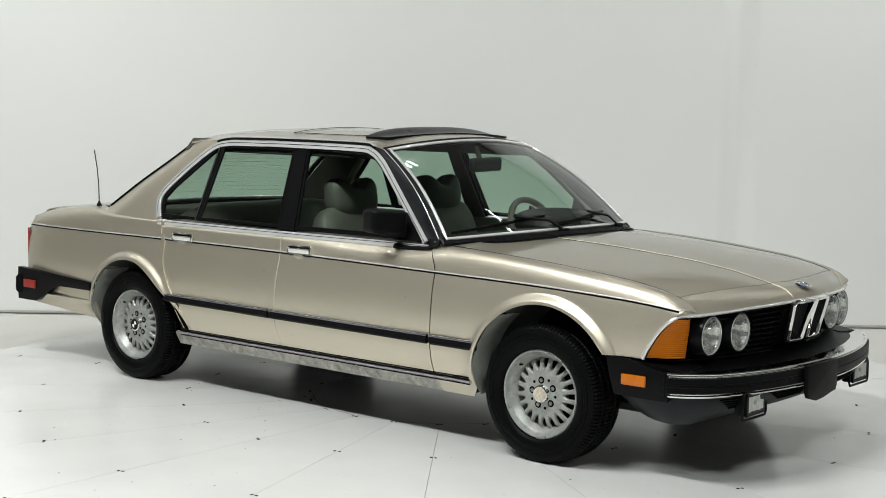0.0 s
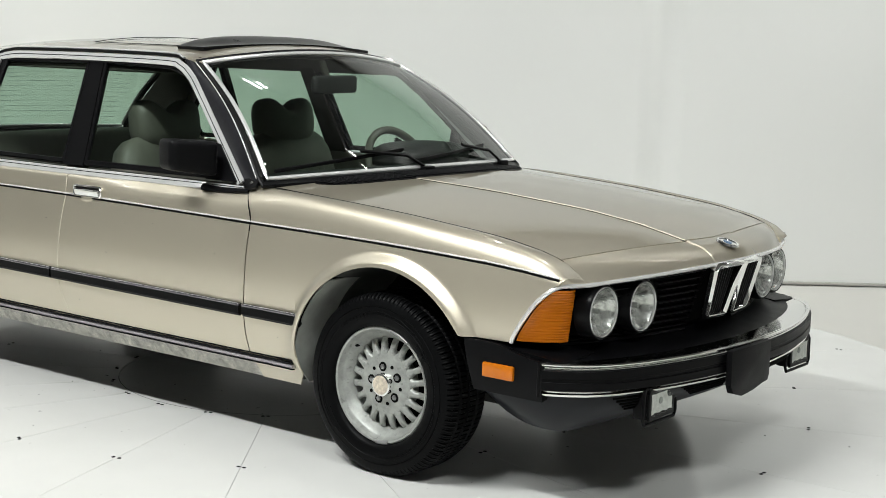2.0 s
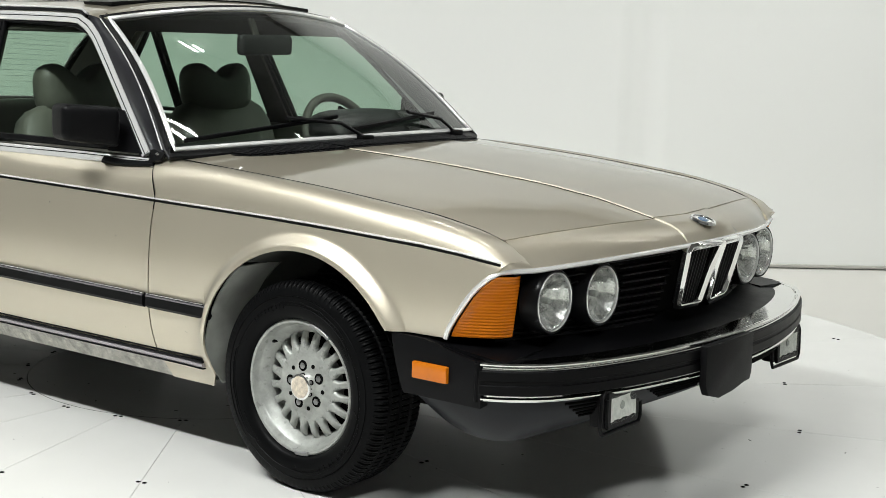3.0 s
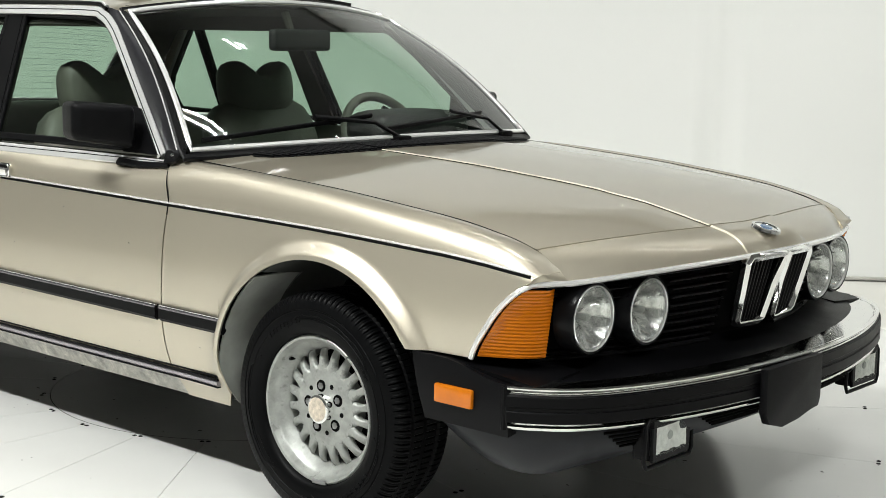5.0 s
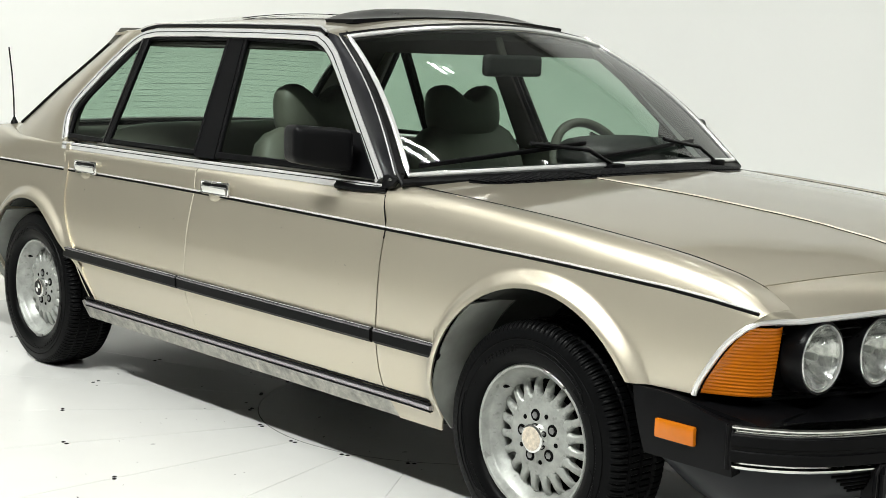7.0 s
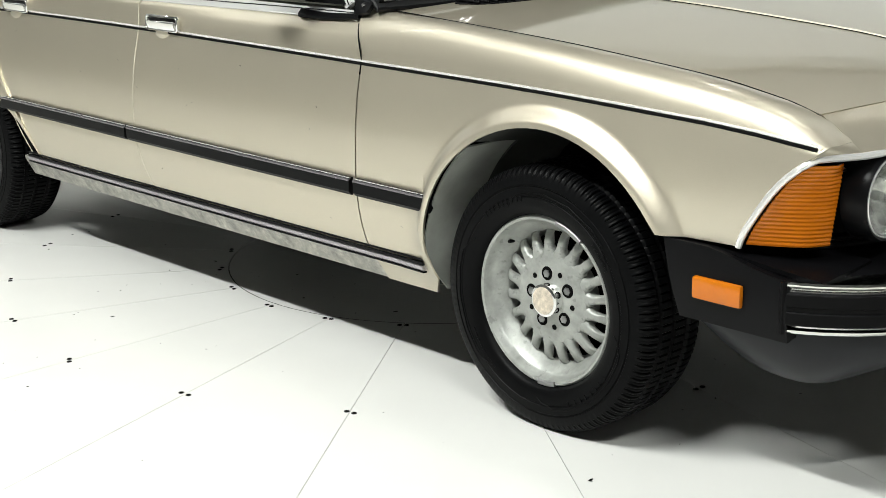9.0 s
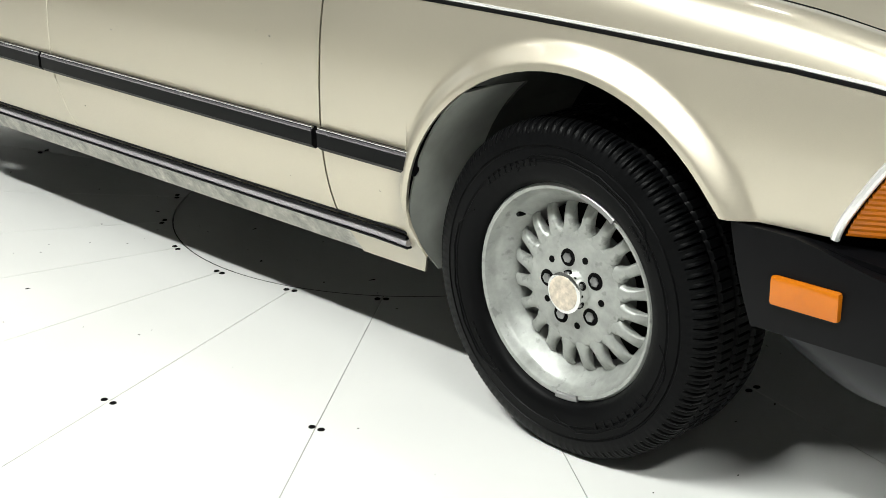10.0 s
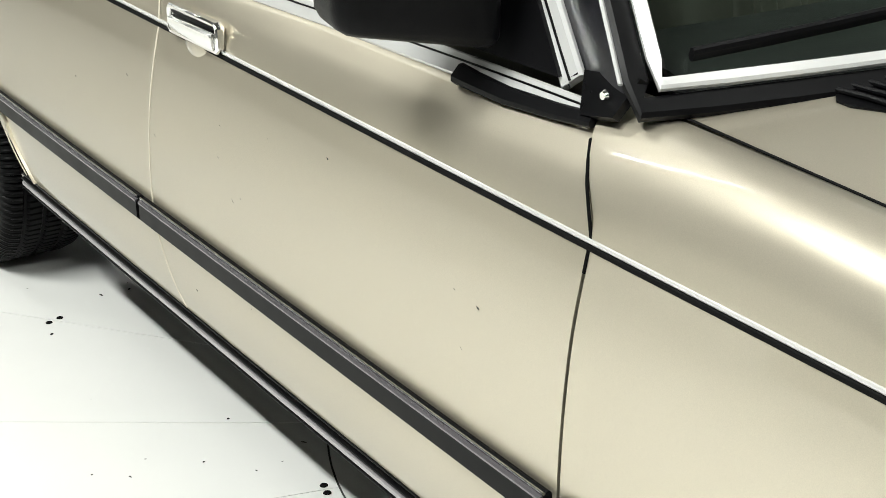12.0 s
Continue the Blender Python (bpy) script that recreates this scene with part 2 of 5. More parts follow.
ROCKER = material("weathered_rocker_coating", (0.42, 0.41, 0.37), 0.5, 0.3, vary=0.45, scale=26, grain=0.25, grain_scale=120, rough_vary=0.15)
DARK_FLOOR = material("dark_unseen_floor", (0.08, 0.08, 0.077), 0.6, vary=0.15, scale=2.0)
SILVER = material("lamp_silvering", (0.76, 0.76, 0.74), 0.16, 0.75, vary=0.38, scale=52)
PALE_SILVER = material("pale_lamp_silvering", (0.70, 0.70, 0.67), 0.35, 0.3, vary=0.2, scale=60)
SEAM = material("dark_seam", (0.05, 0.05, 0.048), 0.8)
LAMP = bpy.data.materials.new("lamp_tube")
LAMP.use_nodes = True
LAMP.node_tree.nodes["Principled BSDF"].inputs["Emission Color"].default_value = (1.0, 0.99, 0.93, 1)
LAMP.node_tree.nodes["Principled BSDF"].inputs["Emission Strength"].default_value = 14.0

# ---------------------------------------------------------------- room
TC = Vector((-1.24, 0.02, 0.0))
WDIR = Vector((0.772, 0.635, 0.0)).normalized()
WN = Vector((-WDIR.y, WDIR.x, 0.0))
WP = Vector((-3.0, 2.22, 0.0))
ROOM_H = 6.4


def room_point(a, b, z=0.0):
    """a metres along the back wall, b metres from it towards the camera."""
    return WP + WDIR * a - WN * b + Vector((0, 0, z))


def wall(name, a0, b0, a1, b1, mat, z0=0.0):
    p, q = room_point(a0, b0, z0), room_point(a1, b1, z0)
    d = (q - p).normalized()
    o = Vector((d.y, -d.x, 0)) * 0.2
    bm = bmesh.new()
    lo = [bm.verts.new(v) for v in (p, q, q + o, p + o)]
    hi = [bm.verts.new(v.co + Vector((0, 0, ROOM_H - z0))) for v in lo]
    bm.faces.new(lo[::-1])
    bm.faces.new(hi)
    for i in range(4):
        bm.faces.new((lo[i], lo[(i + 1) % 4], hi[(i + 1) % 4], hi[i]))
    bmesh.ops.recalc_face_normals(bm, faces=bm.faces[:])
    return tagged(finish(bm, name, mat, flat=True), "grey hall wall out of view", "wall", kind="structure")


def back_wall():
    """The back wall, with a shallow upright hollow added for a faint band of shade."""
    cols = []
    for i in range(121):
        a = -11 + 22 * i / 120
        cols.append(a)
    cols = sorted(cols + [2.06 + 0.01 * k for k in range(-18, 19)])

    def f(a, z):
        d = abs(a - 2.06)
        dip = 0.05 * (1 - smooth(d / 0.15))
        return room_point(a, -dip, z)
    bm = sheet(f, cols, [-0.05, 3.25], 0.0)
    return tagged(finish(bm, "wall_north", WALL), "plain white painted studio wall", "wall", kind="structure")


back_wall()
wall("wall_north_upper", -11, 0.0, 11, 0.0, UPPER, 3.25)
bm = box(0, 0, 0, 22, 0.03, 0.016, 0.003)
bm.transform(Matrix.Translation(room_point(0, 0.012, 0.0)) @ Matrix.Rotation(math.atan2(WDIR.y, WDIR.x), 4, "Z"))
tagged(finish(bm, "baseboard", material("grey_joint_strip", (0.42, 0.41, 0.38), 0.7), flat=True), "thin grey strip between wall and floor", "baseboard", kind="structure")
# out of view: the east wall is paler, to bounce fill under the nose
wall("wall_east", 9, -0.2, 9, 14, FILL_WALL)
# out of view: these two are dark, to keep reflections in the car low
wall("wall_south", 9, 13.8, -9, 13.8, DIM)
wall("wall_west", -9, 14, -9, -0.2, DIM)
bm = bmesh.new()
bm.faces.new([bm.verts.new(room_point(a, b, ROOM_H)) for a, b in ((-9.2, -0.4), (9.2, -0.4), (9.2, 14), (-9.2, 14))])
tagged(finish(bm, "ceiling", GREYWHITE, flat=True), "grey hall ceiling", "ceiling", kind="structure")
bm = bmesh.new()
bm.faces.new([bm.verts.new(room_point(a, b, -0.016)) for a, b in ((-9.2, -0.4), (9.2, -0.4), (9.2, 14), (-9.2, 14))])
tagged(finish(bm, "floor", FLOOR2, flat=True), "pale painted studio floor", "floor", kind="structure")
# unseen dark floor, added so that the car's sides reflect less light
bm = bmesh.new()
bm.faces.new([bm.verts.new(room_point(a, b, -0.012)) for a, b in ((-9.0, 1.5), (6.0, 13.8), (-9.0, 13.8))])
tagged(finish(bm, "unseen_dark_floor", DARK_FLOOR, flat=True), "dark floor out of view, added for darker door reflections", "floor", kind="structure")


def strip_light(x, y, length, turn, power, tilt=0):
    """A twin-tube fitting under the ceiling; the pair along the back wall is added."""
    m = Matrix.Translation((x, y, ROOM_H - 0.45)) @ Matrix.Rotation(radians(turn), 4, "Z") @ Matrix.Rotation(radians(tilt), 4, "X")
    base = tagged(new("ceiling_light"), "long white twin tube light out of view under the ceiling", "lamp", "ceiling lights")
    base.matrix_basis = m
    part("housing", box(0, 0, 0.06, length, 0.24, 0.06, 0.01), WALL, base)
    for d in (-0.07, 0.07):
        part("tube", sweep([(-length / 2, d, 0.01), (length / 2, d, 0.01)], 0.03, 0.03, (0, 0, 1)), LAMP, base)
        lamp = bpy.data.lights.new("strip_lamp", "AREA")
        lamp.shape, lamp.size, lamp.size_y, lamp.energy, lamp.color = "RECTANGLE", length, 0.05, power / 2, (0.97, 1.0, 0.95)
        ob = new("strip_lamp", lamp)
        ob.matrix_basis = m @ Matrix.Translation((0, d, -0.02))
    return base


strip_light(-3.0, 2.4, 1.8, 0, 50)
strip_light(0.1, 0.55, 0.9, 25, 28)
strip_light(-1.0, -4.5, 3.6, 0, 520)
strip_light(4.2, -3.4, 2.4, 60, 230)
# unseen washers, added to brighten the back wall, tilted away from the car
for a in (-5.0, 5.0):
    p = room_point(a, 1.6)
    strip_light(p.x, p.y, 4.0, math.degrees(math.atan2(WDIR.y, WDIR.x)), 215, 60)

# ---------------------------------------------------------------- the car
car = tagged(new("sedan_car"), "champagne beige metallic four-door sedan with black bumpers on white turntable", "car")

AF, AR = (0.017, 0.325, 0.379), (-2.812, 0.32, 0.350)      # wheel arches: x, z, radius
W_TAB = [(-3.98, 0.70), (-3.93, 0.765), (-3.84, 0.808), (-3.5, 0.845), (-3.0, 0.866), (-2.4, 0.873), (-1.5, 0.876), (-0.6, 0.874),
         (0.0, 0.868), (0.3, 0.860), (0.5, 0.844), (0.66, 0.822), (0.78, 0.785)]
OFF_TAB = [(0.16, -0.10), (0.24, -0.072), (0.31, -0.036), (0.40, -0.012), (0.55, 0.0), (0.68, -0.005), (0.79, -0.024), (0.905, -0.058)]
STRIPE_TAB = [(-3.9, 0.795), (-2.5, 0.802), (-1.6, 0.80), (-0.62, 0.787), (0.0, 0.776), (0.409, 0.759), (0.512, 0.750), (0.565, 0.745), (0.62, 0.737), (0.668, 0.731), (0.72, 0.72)]
SEAM_A = [(0.2, -0.575), (0.31, -0.602), (0.37, -0.609), (0.46, -0.613), (0.595, -0.607), (0.70, -0.605), (0.784, -0.604), (0.82, -0.609), (0.85, -0.628), (0.88, -0.658), (0.915, -0.685)]
SEAM_B = [(0.2, -1.58), (0.31, -1.598), (0.394, -1.628), (0.469, -1.645), (0.607, -1.638), (0.803, -1.624), (0.915, -1.637)]
SEAM_C = [(0.2, -2.33), (0.336, -2.372), (0.41, -2.412), (0.55, -2.500), (0.66, -2.542), (0.785, -2.552), (0.85, -2.565), (0.915, -2.58)]
FRONT_EDGE = [(0.3, 0.473), (0.529, 0.512), (0.605, 0.552), (0.665, 0.595), (0.706, 0.641), (0.735, 0.675), (0.785, 0.685)]
TAIL_EDGE = [(0.3, -3.87), (0.6, -3.88), (0.78, -3.88), (0.84, -3.855), (0.9, -3.80)]
SILL_Z, RAIL_Z = 0.905, 1.345


def side(x, z):
    """Half-width of the body at x and height z, flares included."""
    y = tab(W_TAB, x) + tab(OFF_TAB, z)
    for ax, az, r in (AF, AR):
        d = math.hypot(x - ax, z - az) - r
        if z > az - 0.12:
            t = min(max((0.048 - d) / 0.036, 0.0), 1.0)
            flare = 0.025 * (0.55 * t + 0.45 * smooth(t))
            y += flare * smooth((z - az + 0.12) / 0.2) * (1.0 if d > -0.02 else 0)
    return y


def house(z, x=-2.0):
    """Half-width of the cabin's side at height z; it draws in towards the windscreen."""
    k = min(max((1.345 - z) / 0.44, 0.0), 1.1)
    return 0.812 - (z - SILL_Z) * 0.43 - 0.045 * k * smooth((x + 1.75) / 1.05)


def arch_low(x, arch, before, after):
    """Lower edge of a panel with a wheel arch; before: behind it, after: ahead of it."""
    ax, az, r = arch
    base = before if x < ax else after
    d = r * r - (x - ax) ** 2
    return max(base, az + math.sqrt(d)) if d > 0 else base


def columns(x0, x1, arch=None, step=0.04):
    if arch is None:
        n = max(2, int(abs(x1 - x0) / step))
        return steps(n, x0, x1)
    ax, _, r = arch
    out = steps(max(2, int((ax - r - x0) / step)), x0, ax - r - 0.001)
    out += [ax - r * math.cos(math.pi * k / 40) for k in range(41)]
    out += steps(max(2, int((x1 - ax - r) / step)), ax + r + 0.001, x1)
    return out


def panel(name, x0, x1, low, xl, xr, top, s, arch=None, label="", rows=26, gap=0.0025):
    """A body side panel between two seams (tables of x over z), from its lower edge up to the crease and over the shoulder.
    top(x) lists the points (half-width, z) of the shoulder above the crease."""
    cols = columns(x0, x1, arch)

    def warp(x, z):
        a = (tab(xl, z) + gap - x0) * max(0.0, 1 - (x - x0) / 0.24)
        b = (tab(xr, z) - gap - x1) * max(0.0, 1 - (x1 - x) / 0.24)
        return x + a + b

    vs = steps(rows, 0, 1, 1.5) + [1 + (k + 1) / 8 for k in range(8)]

    def f(x, v):
        zs, zl = tab(STRIPE_TAB, x), low(x)
        if v <= 1:
            z = lerp(zl, zs, v)
            xx = warp(x, z)
            return (xx, s * side(xx, z), z)
        pts = top(x)
        t = (v - 1) * (len(pts))
        i = min(int(t), len(pts) - 1)
        chain = [(side(x, zs), zs)] + pts
        p0, p1 = chain[i], chain[i + 1]
        pm, pn = chain[max(i - 1, 0)], chain[min(i + 2, len(chain) - 1)]
        k = t - i
        y, z = [0.5 * (2 * b + (c - a) * k + (2 * a - 5 * b + 4 * c - d) * k * k + (3 * b - a - 3 * c + d) * k**3)
                for a, b, c, d in zip(pm, p0, p1, pn)]
        return (warp(x, z), s * y, z)
    return part(name, sheet(f, cols, vs, 0.006), PAINT, car, label, angle=50)


CREST = [(-0.7, 0.917), (-0.61, 0.914), (-0.044, 0.879), (0.225, 0.854), (0.4, 0.834), (0.497, 0.816), (0.556, 0.803), (0.602, 0.787), (0.64, 0.770), (0.67, 0.747), (0.69, 0.718), (0.75, 0.70)]
HOOD_EDGE = [(-0.7, 0.917), (-0.61, 0.914), (-0.044, 0.879), (0.225, 0.854), (0.4, 0.834), (0.497, 0.816), (0.556, 0.802), (0.61, 0.786), (0.66, 0.773), (0.745, 0.751), (0.85, 0.722)]
HSEAM_Y = [(-0.62, 0.752), (-0.35, 0.750), (0.0, 0.745), (0.4, 0.735), (0.61, 0.725), (0.655, 0.718), (0.69, 0.702), (0.75, 0.68)]


def fender_top(x):
    c, w, zs = tab(CREST, x), tab(W_TAB, x), tab(STRIPE_TAB, x)
    k = smooth((x + 0.64) / 0.3)
    hy = tab(HSEAM_Y, x)
    back = [(0.838, 0.846), (0.806, 0.882), (0.778, 0.903), (hy + 0.003, c - 0.004)]
    d, f = w - hy, smooth((x - 0.3) / 0.3)
    fore = [(w - 0.30 * d, lerp(zs, c, 0.68)), (w - 0.55 * d, c - 0.006), (w - 0.80 * d, c - 0.004 * f), (hy + 0.003, c - 0.004)]
    return [(lerp(a[0], b[0], k), lerp(a[1], b[1], k)) for a, b in zip(back, fore)]


def belt_y(x):
    """Half-width at the lower edge of the bright strip under the side windows."""
    return max(0.800, house(SILL_Z, x) + 0.012)


def door_top(x):
    b = belt_y(x)
    return [(lerp(side(x, 0.80), b, 0.25), 0.845), (b + 0.015, 0.869), (b + 0.005, 0.879), (b - 0.012, 0.884)]


DECK = [(-4.03, 0.835), (-3.93, 0.866), (-3.80, 0.890), (-3.577, 0.916), (-3.30, 0.935), (-3.0, 0.94), (-2.6, 0.92), (-2.5, 0.906)]


def quarter_top(x):
    d, w = tab(DECK, x), tab(W_TAB, x)
    k = smooth((-2.95 - x) / 0.4)
    return [(lerp(side(x, 0.84), w - 0.036, k), lerp(0.84, lerp(0.80, d, 0.5), k)), (lerp(0.826, w - 0.075, k), lerp(0.885, d - 0.014, k)),
            (lerp(0.820, w - 0.12, k), lerp(0.898, d, k)), (lerp(0.806, 0.66, k), lerp(0.906, d + 0.006, k))]


for s in (-1, 1):
    panel("front_fender", -0.61, 0.675, lambda x: arch_low(x, AF, 0.232 + 0.045 * smooth((x + 0.40) / 0.035), 0.527), SEAM_A, FRONT_EDGE, fender_top, s, AF)
    panel("front_door", -1.63, -0.61, lambda x: 0.315, SEAM_B, SEAM_A, door_top, s)
    panel("rear_door", -2.50, -1.63, lambda x: 0.315 if x > -2.3 else arch_low(x, (AR[0], AR[1], AR[2] + 0.03), 0.3, 0.315), SEAM_C, SEAM_B, door_top, s)
    panel("rear_quarter_panel", -3.88, -2.50, lambda x: arch_low(x, AR, 0.33, 0.33), TAIL_EDGE, SEAM_C, quarter_top, s, AR)
    # inner shell that backs the seams
    part("inner_side", sheet(lambda x, z: (x, s * (min(side(x, z), tab(W_TAB, x)) - 0.016), z), columns(-2.42, -0.42, None, 0.1), steps(8, 0.30, 0.80), 0.004), VOID, car)
    # dark strip laid over the front door gap for its seal and shade
    chain = [(side(-0.61, z), z) for z in steps(4, 0.76, 0.797)] + [(y + 0.0015, z) for y, z in ((0.846, 0.825), (0.8385, 0.845), (0.825, 0.862), (0.8085, 0.878))]
    part("seam_seal_shade", sweep([(tab(SEAM_A, z), s * (y + 0.0002), z) for y, z in chain], 0.0045, 0.002, (0, s, 0.3)), VOID, car)
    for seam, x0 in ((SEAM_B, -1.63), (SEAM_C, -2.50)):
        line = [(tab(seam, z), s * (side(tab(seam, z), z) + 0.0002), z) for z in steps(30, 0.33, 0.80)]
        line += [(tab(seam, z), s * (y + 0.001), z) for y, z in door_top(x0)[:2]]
        # thin pale bead that follows the seam
        part("door_edge", sweep(line, 0.0032, 0.0022, (0, s, 0)), EDGE, car, "thin pale bead along the door seam")
    # rocker under the doors
    part("rocker_panel", sheet(lambda x, v: (x, s * (tab(W_TAB, x) + tab([(0, -0.078), (0.5, -0.060), (0.8, -0.049), (1, -0.045)], v)), lerp(0.234, 0.302, v)),
                               columns(-2.46, -0.535, None, 0.08), steps(6), 0.02), ROCKER, car, "dull scuffed and stained rocker panel")
    for zt, wt, out, mt in ((0.3250, 0.005, 0.003, RUBBER), (0.3150, 0.006, 0.005, RUBBER), (0.3040, 0.015, 0.004, PALE_SATIN), (0.2940, 0.004, 0.003, RUBBER)):
        part("rocker_trim", sweep([(x, s * (side(x, 0.305) + out), zt) for x in columns(-2.40, -0.395, None, 0.1)], wt, 0.014, (0, s, 0)), mt, car)
    # pinstripe along the crease
    part("pinstripe", sweep([(x, s * (side(x, tab(STRIPE_TAB, x)) + 0.0005), tab(STRIPE_TAB, x)) for x in columns(-3.87, 0.660, None, 0.06)], 0.0068, 0.004, (0, s, 0)), MATT, car)
    # bright bar that stands for the highlight along the paint's crease
    part("crease_highlight", sweep([(x, s * (side(x, tab(STRIPE_TAB, x) + 0.0065) + 0.0005), tab(STRIPE_TAB, x) + 0.0065) for x in columns(-3.87, 0.660, None, 0.06)], 0.0052, 0.005, (0, s, 0.5)), ALU, car)
    for x0, x1 in ((-2.50, -1.68), (-1.668, -0.622), (-0.606, -0.338)):
        zz = 0.487
        pth = [(x, s * (tab(W_TAB, x) + tab(OFF_TAB, zz) + 0.006), zz - 0.006 * (x + 1.6)) for x in columns(x0, x1, None, 0.08)]
        strip = part("rub_strip", sweep(pth, 0.046, 0.022, (0, s, 0), bev=0.42), RUBBER, car)
        part("bright_line", sweep([(x, y + s * 0.0075, z + 0.0150) for x, y, z in pth], 0.007, 0.010, (0, s, 0.75)), SATIN, strip)
        part("bright_line", sweep([(x, y + s * 0.0045, z + 0.0205) for x, y, z in pth], 0.0035, 0.010, (0, s, 0.75)), CHROME, strip)

rng = random.Random(9)
bm = bmesh.new()
for k in range(26):
    x, z, r = rng.uniform(-2.4, 0.3), rng.uniform(0.36, 0.76), rng.uniform(0.0012, 0.003)
    if math.hypot(x, z - 0.3) > 0.46 and abs(z - 0.49) > 0.04:
        c = Vector((x, -side(x, z) - 0.0004, z))
        turn = rng.uniform(0, 3.1)
        ring = [bm.verts.new(c + Vector((math.cos(t + turn) * r * rng.uniform(0.6, 1.6), 0, math.sin(t) * r * rng.uniform(0.5, 1.0)))) for t in [q * 1.047 for q in range(6)]]
        top = bm.verts.new(c + Vector((0, -0.0005, 0)))
        for i in range(6):
            bm.faces.new((ring[i - 1], ring[i], top))
tagged(part("paint_chips", bm, DASH, car, "small dark chips in the door paint"), kind="stuff")

# hood, nose, deck, roof
SPINE = [(-0.6, 0.30), (-0.3, 0.272), (0.3, 0.212), (0.72, 0.160), (0.86, 0.150), (0.9, 0.15)]


def spine(x, y):
    return 0.0042 * (1 - min(max((abs(y) - tab(SPINE, x)) / 0.004, 0.0), 1.0)) * smooth((x + 0.52) / 0.25)


def hood_base(x, y):
    q = min(abs(y) / tab(HSEAM_Y, x), 1.0)
    return tab(HOOD_EDGE, x) - 0.004 + (0.046 + 0.009 * smooth((x - 0.45) / 0.18)) * (1 - q ** 2.2)


def hood_z(x, y):
    return hood_base(x, y) + spine(x, y)


def seam_x(y):
    return 0.752 - 0.142 * (abs(y) / 0.725) ** 1.5


def lip_x(y):
    return 0.855 - 0.165 * (abs(y) / 0.70) ** 2


def cowl_x(y):
    return -0.41 - 0.20 * (abs(y) / 0.74) ** 2


YS = [k / 40 for k in range(-40, 41)]


def spread(q, x, wide):
    """The half of a hood column: 0 to 0.3 lies on the raised spine, 0.3 to 0.4 on its edge, the rest outside."""
    sp, k = tab(SPINE, x), abs(q)
    if k < 0.3:
        y = sp * k / 0.3
    elif k < 0.4:
        y = sp + 0.004 * (k - 0.3) / 0.1
    else:
        y = lerp(sp + 0.004, wide, (k - 0.4) / 0.6)
    return math.copysign(y, q)


def hood_f(q, v):
    x = 0.0
    for _ in range(3):
        y = spread(q, x, tab(HSEAM_Y, x) - 0.003)
        x = lerp(cowl_x(y), seam_x(y) - 0.003, v)
    return (x, y, hood_z(x, y))


part("hood", sheet(hood_f, YS, steps(26), 0.006), PAINT, car, angle=28)


def nose_f(q, v):
    x = 0.7
    for _ in range(4):
        y = spread(q, x, tab(HSEAM_Y, x) - 0.001)
        x = lerp(seam_x(y) + 0.002, lip_x(y), v)
    e = min(abs(q), 1.0)
    z0 = hood_base(seam_x(y), y)
    zl = 0.747 - 0.033 * (abs(y) / 0.70) ** 2
    z = lerp(z0, zl, v) + 0.012 * math.sin(math.pi * v ** 1.25) - 0.008 * (1 - e ** 3) * max(0, v - 0.86) / 0.14 + spine(x, y)
    return (x, y, z)


for s in (-1, 1):
    line = [Vector(hood_f(s * 0.305, v)) + Vector((0, 0, 0.0005)) for v in steps(40, 0.06, 1)]
    edge = [Vector((x, s * tab(HSEAM_Y, x), tab(CREST, x) - 0.0038)) for x in steps(40, -0.60, 0.61)]
    part("hood_gap", sweep(edge, 0.0035, 0.002, (0, 0, 1)), MATT, car)
    if s < 0:
        part("spine_groove", sweep([p + Vector((0, s * 0.0048, -0.0040)) for p in line], 0.0032, 0.002, (0, 0, 1)), MATT, car)
part("nose_panel", sheet(nose_f, YS, steps(12), 0.006), PAINT, car, angle=28)
for s in (-1, 1):
    part("corner_backing", sheet(lambda x, y: (x, s * y, tab(CREST, x) - 0.0085), steps(10, 0.60, 0.685), steps(4, 0.690, 0.735), 0.004), PAINT, car)
    zs = tab(STRIPE_TAB, 0.675)
    A = [Vector((tab(FRONT_EDGE, z) - 0.003, y, z - 0.0005)) for y, z in [(side(0.675, zs), zs)] + fender_top(0.675)]
    B = [Vector(q) for q in ((0.646, 0.812, 0.708), (0.664, 0.784, 0.715), (0.676, 0.757, 0.717), (0.686, 0.730, 0.716), (0.695, 0.702, 0.711))]

    def cap_f(u, v):
        k, i = u * 4, min(int(u * 4), 3)
        p = A[i].lerp(A[i + 1], k - i).lerp(B[i].lerp(B[i + 1], k - i), v) + Vector((0.002, 0.002, 0.001)) * math.sin(math.pi * v)
        return (p.x, s * p.y, p.z)
    part("fender_cap", sheet(cap_f, steps(15), steps(6), 0.006), PAINT, car)
part("bright_trim", sweep([(lip_x(y * 0.70) + 0.004, y * 0.70, 0.7385 - 0.0290 * y * y) for y in steps(30, -1, 1)], 0.012, 0.012, (0, 0, 1)), ALU, car, "bright metal strip under the hood edge")


def roof_f(y, v):
    yy = y * 0.615
    x = lerp(-1.035 - 0.095 * y * y, -2.63 + 0.05 * y * y, v)
    base = tab([(-2.7, 1.315), (-2.55, 1.334), (-2.2, 1.354), (-1.7, 1.358), (-1.25, 1.350), (-1.05, 1.318)], x)
    return (x, yy, base + 0.062 * (1 - abs(y) ** 2.4))


part("roof", sheet(roof_f, steps(32, -1, 1), steps(28), 0.01), PAINT, car, angle=60)


